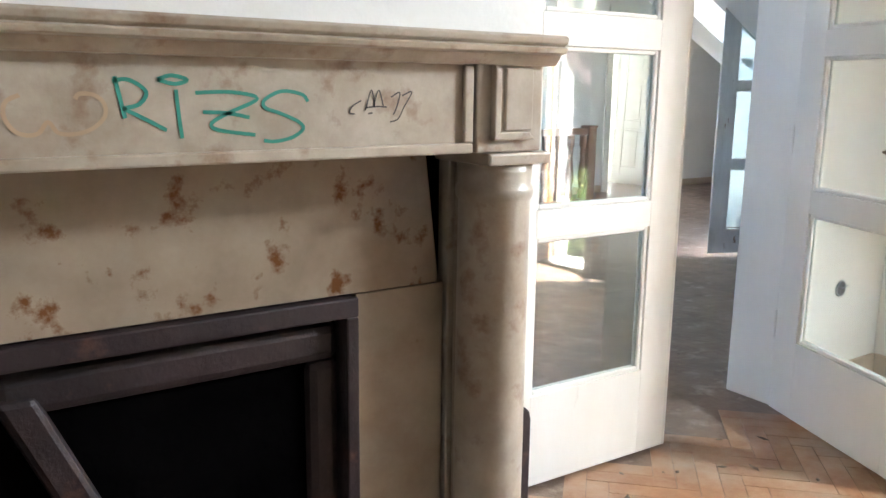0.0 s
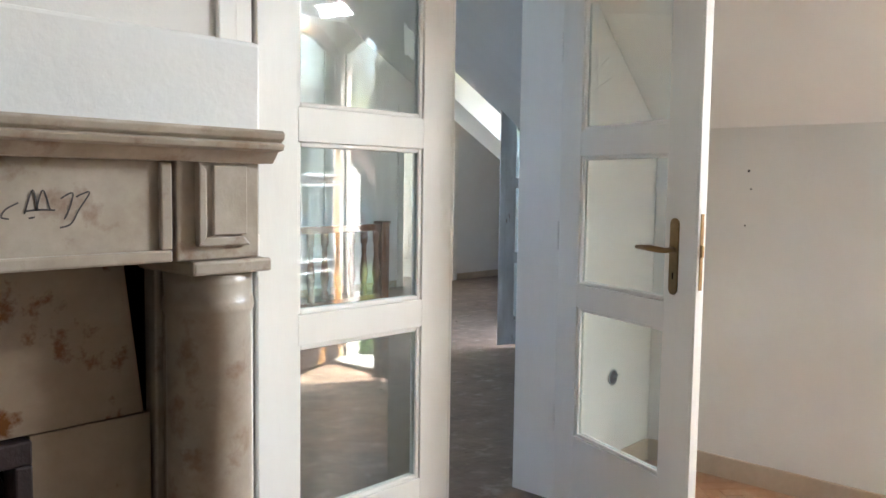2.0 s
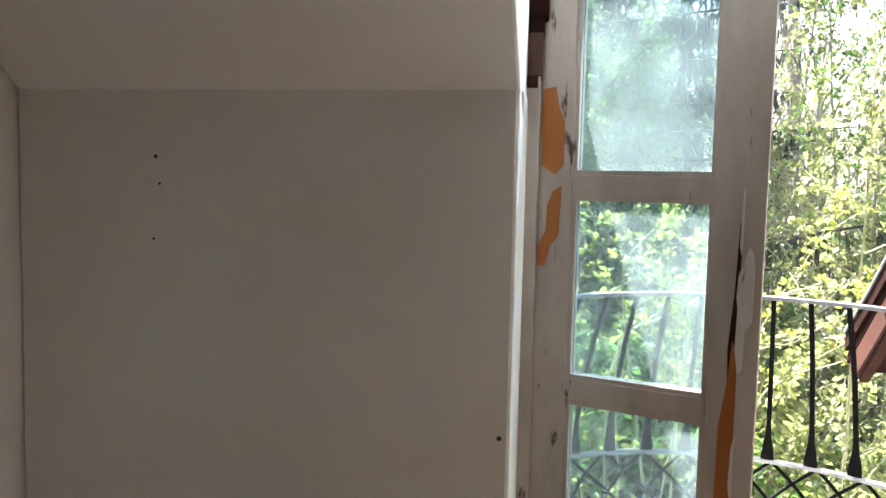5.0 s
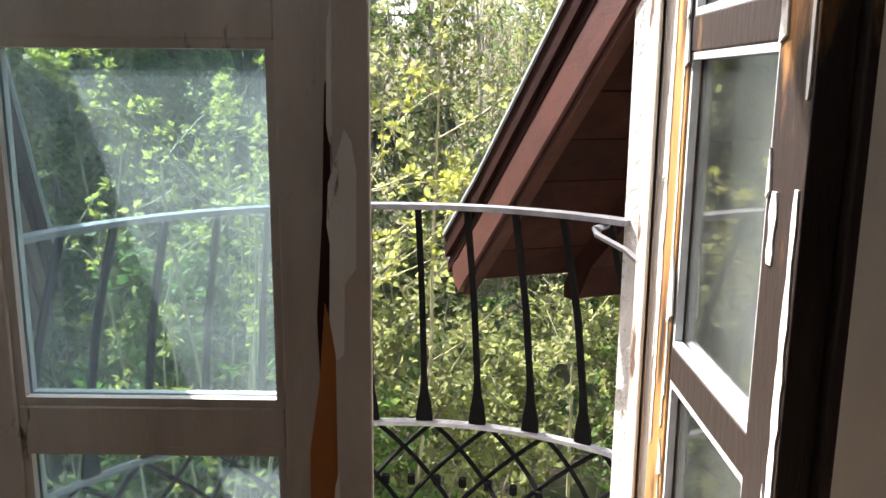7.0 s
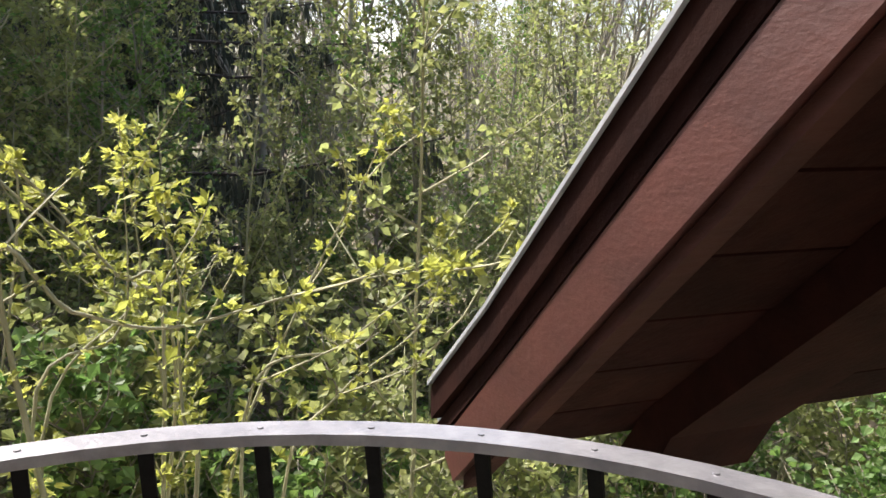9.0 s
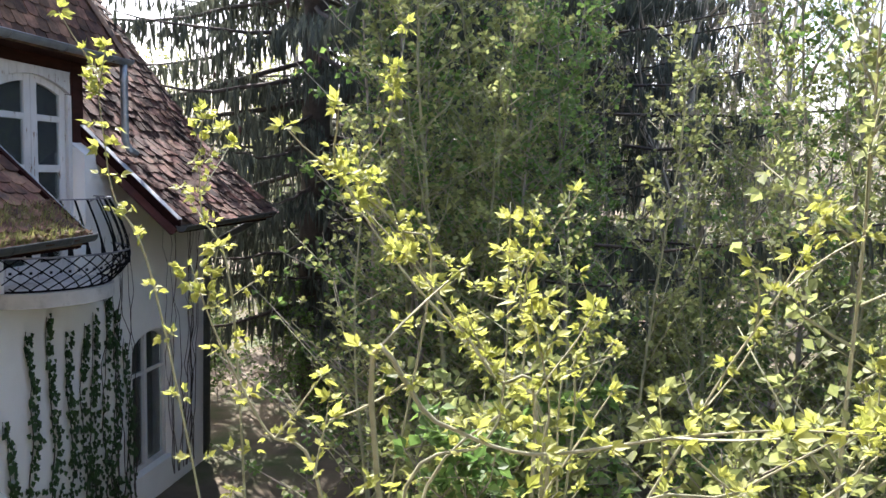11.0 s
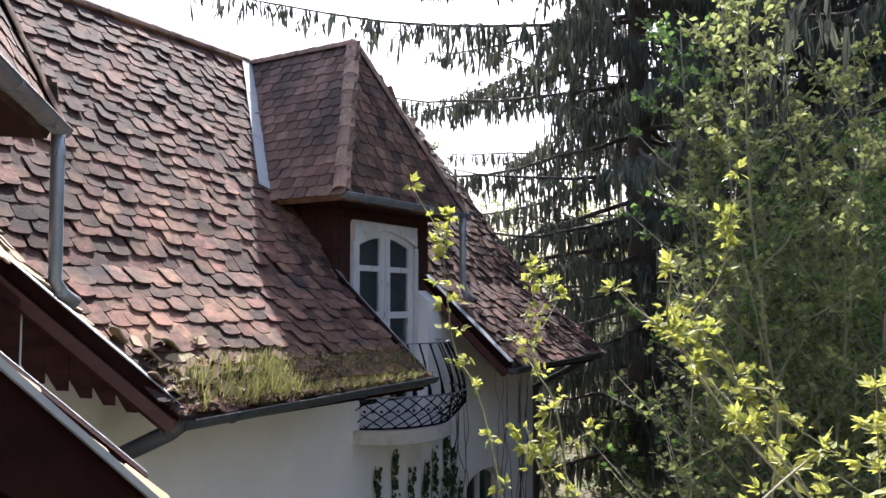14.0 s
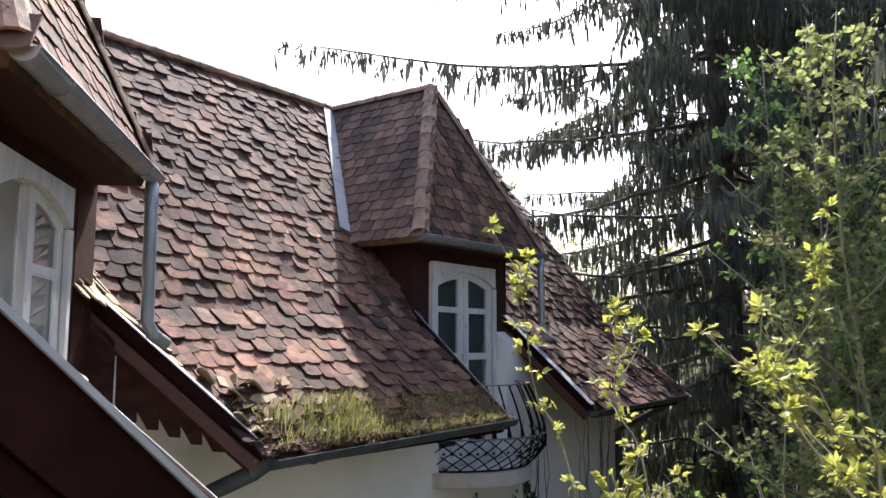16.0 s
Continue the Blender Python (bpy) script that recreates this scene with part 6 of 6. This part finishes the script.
def shoots(lines, label, seed, size=0.050, r=0.0065):
    """A young maple close by: pale shoots from one root, with opposite pairs of leaves."""
    rnd = random.Random(seed)
    x0 = sum(l[0][0] for l in lines) / len(lines) + 0.15
    y0 = sum(l[0][1] for l in lines) / len(lines)
    t = thing("maple_sapling", label, "tree", Matrix.Translation((x0, y0, ground_z(x0, y0) - 0.1)))
    I = t.matrix_basis.inverted()
    leaves = G()
    for line in lines:
        pts = [Vector(p) for p in line]
        root = Vector((x0, y0, ground_z(x0, y0) - 0.1))
        pts = [root, root.lerp(pts[0], 0.5) + Vector((rnd.uniform(-.15, .15), rnd.uniform(-.15, .15), 0))] + pts
        fine = []
        for i in range(len(pts) - 1):
            a, b, c, d = pts[max(i - 1, 0)], pts[i], pts[i + 1], pts[min(i + 2, len(pts) - 1)]
            for q in range(6):
                w = q / 6
                fine.append(0.5 * ((2 * b) + (c - a) * w + (2 * a - 5 * b + 4 * c - d) * w * w + (3 * b - a - 3 * c + d) * w ** 3))
        fine.append(pts[-1])
        n = len(fine)
        g = G().tube(fine, [r * (1.5 - 1.25 * i / (n - 1)) for i in range(n)], 6, I)
        part("shoot", g, GREENBARK, t, fix=False, smooth=True)
        run = 0.0
        for i in range(8, n - 1):
            run += (fine[i + 1] - fine[i]).length
            last = i >= n - 4
            if run > 0.13 or last:
                run = 0.0
                d = (fine[i + 1] - fine[i]).normalized()
                az = rnd.uniform(0, 3.14)
                for s in (0, math.pi):
                    out = Vector((math.cos(az + s), math.sin(az + s), 0.35)).normalized()
                    st = fine[i] + out * (size * rnd.uniform(0.3, 0.9))
                    leaf_tuft(leaves, rnd, st, out, rnd.randint(3, 5) + (2 if last else 0), size * rnd.uniform(0.8, 1.15))
                if rnd.random() < 0.35:
                    tw = limb(rnd, fine[i], d + Vector((rnd.gauss(0, .8), rnd.gauss(0, .8), 0.3)), rnd.uniform(0.15, 0.4), 3, 0.3, 0.1)
                    part("twig", G().tube(tw, [0.004, 0.0035, 0.003, 0.002], 4, I), GREENBARK, t, fix=False)
                    leaf_tuft(leaves, rnd, tw[-1], Vector((0, 0, 1)), 8, size)
                    leaf_tuft(leaves, rnd, tw[1], Vector((0, 0, 1)), 4, size * 0.8)
    leaves.v = [tuple(I @ Vector(p)) for p in leaves.v]
    tagged(part("leaves", leaves, LEAF_Y, t, "yellow-green young leaves", fix=False), kind="stuff")
    return t


shoots([[(5.75, 0.03, 0.76), (5.76, -0.13, 0.71), (5.75, -0.36, 0.65), (5.73, -0.69, 0.72), (5.68, -0.94, 0.77), (5.6, -1.17, 0.79)],
        [(5.68, -0.41, 0.19), (5.77, -0.39, 0.39), (5.84, -0.39, 0.63), (5.87, -0.4, 0.75), (5.91, -0.34, 1.02)],
        [(6.29, 0.08, 1.08), (6.29, -0.01, 0.99), (6.27, -0.23, 0.7), (6.23, -0.36, 0.53)][::-1]], "young maple with arching pale shoots and yellow leaves before the balcony", 31)
shoots([[(6.21, -0.6, 0.19), (6.23, -0.94, 0.41), (6.2, -1.22, 0.61), (6.18, -1.32, 0.67)], [(6.39, -0.55, -0.17), (6.59, -0.89, 0.53), (6.6, -1.12, 0.94), (6.57, -1.27, 1.28)],
        [(6.13, 0.03, 0.26), (6.23, -0.21, 0.51), (6.27, -0.26, 0.68), (6.32, -0.26, 1.23)], [(6.18, -0.72, -0.1), (6.27, -0.94, 0.22), (6.26, -1.28, 0.49), (6.31, -1.34, 0.85)]],
       "young maple with slanting pale shoots in yellow leaf", 32)
shoots([[(6.45, -0.4, 0.37), (6.53, -0.13, 0.72), (6.54, 0.12, 0.99), (6.52, 0.26, 1.19), (6.5, 0.35, 1.35)], [(6.21, 0.28, 0.26), (6.23, 0.48, 0.5), (6.24, 0.64, 0.78), (6.24, 0.73, 1.01)],
        [(6.52, 0.05, 0.09), (6.7, -0.27, 0.52), (6.77, -0.29, 0.84), (6.8, -0.31, 1.19)]], "young maple with yellow leaves in the garden", 33)
shoots([[(8.01, 1.34, 0.62), (8.0, 1.5, 1.05), (8.01, 1.52, 1.32), (8.01, 1.5, 1.64)], [(7.68, 1.61, 0.69), (7.63, 1.79, 1.14), (7.62, 1.84, 1.44), (7.58, 1.86, 1.82)],
        [(7.92, 0.24, 0.75), (7.93, 0.41, 1.03), (7.9, 0.63, 1.27), (7.93, 0.48, 1.55), (7.92, 0.44, 1.86)]], "young maple with upright shoots and bright yellow leaf tips", 34, 0.068)
shoots([[(7.83, -0.36, 0.01), (7.92, 0.02, 0.42), (7.95, 0.44, 1.05), (7.9, 0.68, 1.34)], [(7.94, -0.5, 0.38), (7.98, 0.0, 0.72), (7.96, 0.4, 0.99)], [(7.66, -0.43, 0.14), (7.74, -0.5, 0.43), (7.79, -0.61, 0.68)]],
       "young maple with yellow-green leaves among the saplings", 35, 0.062)


def bare_tree(name, seed, h, label):
    rnd = random.Random(seed)
    t = thing(name, label, "tree", Matrix.Translation((48 + seed, -6 + seed, ground_z(48 + seed, -6 + seed))))
    g = G()

    def grow(p, d, L, r, depth):
        pts = limb(rnd, p, d, L, 5, 0.25, 0.10)
        g.tube(pts, [r * (1 - 0.55 * i / 5) for i in range(6)], 6 if depth == 0 else 3)
        if depth < 3:
            for i in range(4 if depth else 9):
                k = rnd.randint(1, 4)
                e = (pts[k + 1] - pts[k]).normalized()
                e = (e + Vector((rnd.gauss(0, .6), rnd.gauss(0, .6), rnd.uniform(0, .5)))).normalized()
                grow(pts[k], e, L * rnd.uniform(0.35, 0.55), r * 0.42, depth + 1)
    grow(Vector((0, 0, 0)), Vector((0, 0, 1)), h, h * 0.013, 0)
    part("trunk", g, BARK, t, fix=False, smooth=True)
    return t


bare = [bare_tree("bare_tree", i, 15 + 2 * i, "tall bare grey tree on the hill, not yet in leaf") for i in range(2)]
spots = [(4 + r * math.cos(a), r * math.sin(a)) for a, r in [(rnd.uniform(-1.3, 0.36), rnd.uniform(34, 70)) for _ in range(46)]]
scatter(bare, spots, rnd, 0.7, 1.2)
spots = [(4 + r * math.cos(a), r * math.sin(a)) for a, r in [(rnd.uniform(-1.45, 0.0), rnd.uniform(17, 40)) for _ in range(44)]]
scatter(bare, spots, rnd, 0.38, 0.62)


def spruce(x, y, h, label, seed=1, reach=8.0):
    """A tall spruce: boughs at uneven heights, side branchlets, and curtains of hanging twigs."""
    rnd = random.Random(seed)
    t = thing("spruce", label, "tree", Matrix.Translation((x, y, ground_z(x, y))))
    wood, nd = G(), G()
    wood.tube([(0, 0, 0), (0.05, 0, h * 0.4), (0, 0.05, h * 0.8), (0, 0, h)], [0.34, 0.26, 0.12, 0.02], 10)

    def hang(c, ln):
        wd = rnd.uniform(0.013, 0.034)
        turn = rnd.uniform(0, 3.14)
        sx = Vector((math.cos(turn), math.sin(turn), 0)) * wd
        tip = c + Vector((rnd.gauss(0, 0.05), rnd.gauss(0, 0.05), -ln))
        mid = c.lerp(tip, 0.55)
        k = len(nd.v)
        sy = Vector((-sx.y, sx.x, 0))
        nd.v.extend((tuple(c - sx * 0.5), tuple(c + sx * 0.5), tuple(mid + sx), tuple(tip), tuple(mid - sx), tuple(mid + sy), tuple(mid - sy)))
        nd.f.extend(((k, k + 1, k + 2, k + 4), (k + 4, k + 2, k + 3), (k, k + 5, k + 3, k + 6)))

    z = 2.0
    i = 0
    while z < h - 0.3:
        f = z / h
        a = i * 2.399 + rnd.uniform(-0.5, 0.5)
        L = (1 - f) ** 0.5 * reach * rnd.uniform(0.55, 1.08) + 0.35
        d = Vector((math.cos(a), math.sin(a), 0))
        if z < 9.5 and x + d.x * L < 16.3 and y + d.y * L > 3.2 and d.x < -0.1:
            L = min(L, (x - 16.3) / -d.x)      # boughs stop short of the house
        side = Vector((-d.y, d.x, 0))
        droop = rnd.uniform(0.06, 0.22)
        bend = rnd.uniform(-0.12, 0.12)
        pts = [Vector((0, 0, z)) + d * (L * q) + side * (bend * L * q * q) + Vector((0, 0, L * (-droop * 1.6 * q + droop * 1.3 * q ** 2.4) + rnd.uniform(-.04, .04))) for q in [j / 8 for j in range(9)]]
        wood.tube(pts, [0.05 * (1 - 0.88 * j / 8) * min(1, L / 4) + 0.006 for j in range(9)], 4)
        n = int(L / 0.26)
        for s in range(n):
            q = 0.10 + 0.90 * (s + rnd.random()) / n
            if rnd.random() < 0.12:
                continue
            c = pts[min(7, int(q * 8))].lerp(pts[min(8, int(q * 8) + 1)], min(1.0, q * 8 - min(7, int(q * 8))))
            for w in (-1, 1):
                bl = rnd.uniform(0.25, 1.15) * (1.15 - 0.75 * q) * min(1.0, L / 3.5)
                e = (side * w + d * rnd.uniform(0.3, 1.0)).normalized()
                m = max(3, int(bl / 0.06))
                for k in range(m):
                    u = (k + rnd.random()) / m
                    p = c + e * (bl * u) + Vector((0, 0, -0.35 * bl * u * u))
                    hang(p, rnd.uniform(0.08, 0.62) * (1.1 - 0.45 * q) * min(1.0, L / 2.5 + 0.25))
        z += rnd.uniform(0.075, 0.21) * (1.0 if f < 0.8 else 0.7)
        i += 1
    part("trunk", wood, DARKBARK, t, fix=False, smooth=True)
    tagged(part("crown", nd, NEEDLE, t, fix=False), kind="stuff")
    for i in range(24):
        a, zz = rnd.uniform(0, 6.28), rnd.uniform(h * 0.35, h * 0.7)
        r = (1 - zz / h) ** 0.75 * 6.0 * rnd.uniform(0.5, 0.9)
        zz -= 0.9
        part("cone", G().lathe([(0.006, zz - 0.15), (0.024, zz - 0.11), (0.030, zz - 0.05), (0.018, zz)], r * math.cos(a), r * math.sin(a), 6), REDWOOD, t)
    return t


spruce_1 = spruce(19.3, 4.4, 16.5, "tall dark spruce with drooping branches behind the wing", 1, 12.0)
spruce(22.0, 1.6, 16.0, "dark spruce with hanging branches behind the young trees", 2)
spruce(25.0, 0.6, 18.0, "tall dark spruce behind the thicket", 4)
m = Matrix.Translation((27.5, 3.5, ground_z(27.5, 3.5))) @ Matrix.Rotation(1.9, 4, "Z") @ Matrix.Diagonal((1.05, 1.05, 1.1, 1))
copy_thing(spruce_1, m).matrix_basis = m

# ---- roof tiles, last ----
# broken tiles heaped where the two roofs meet over the gutter
rnd = random.Random(77)
one = G()
tile_shape(one, 0.17, 0.15, 0.014, None, rnd)
me = None
for i in range(46):
    x, o = rnd.uniform(3.35, 4.35), rnd.uniform(0.75, 1.20)
    if x > 4.67 - 0.414 * o + 0.05:
        continue
    m = FACADE_W @ Matrix.Translation((x, o, main_roof(o) + 0.035 + rnd.uniform(0, 0.05))) @ Euler((rnd.uniform(-1.0, 0.4), rnd.uniform(-0.6, 0.6), rnd.uniform(-1.6, 1.6))).to_matrix().to_4x4() @ Matrix.Diagonal((rnd.uniform(0.5, 1.0), rnd.uniform(0.5, 1.1), 1, 1))
    if me is None:
        ob = part("broken_tile", one, MOSS, deck_w)
        me = ob.data
    else:
        ob = new("broken_tile", me)
        ob.parent = deck_w
    ob.matrix_basis = deck_w.matrix_basis.inverted() @ m

roof_tiles(FACADE_W, ENDS_W, CUT_W, 3, deck_w, 1.6, 300, (9.6, 4.8, 1.6))
roof_tiles(FACADE_S, ENDS_S, CUT_S, 7, deck_s, 1.9, material=MOSS)
roof_tiles(FACADE_E, ENDS_E, CUT_E, 9, deck_e, 0.6)
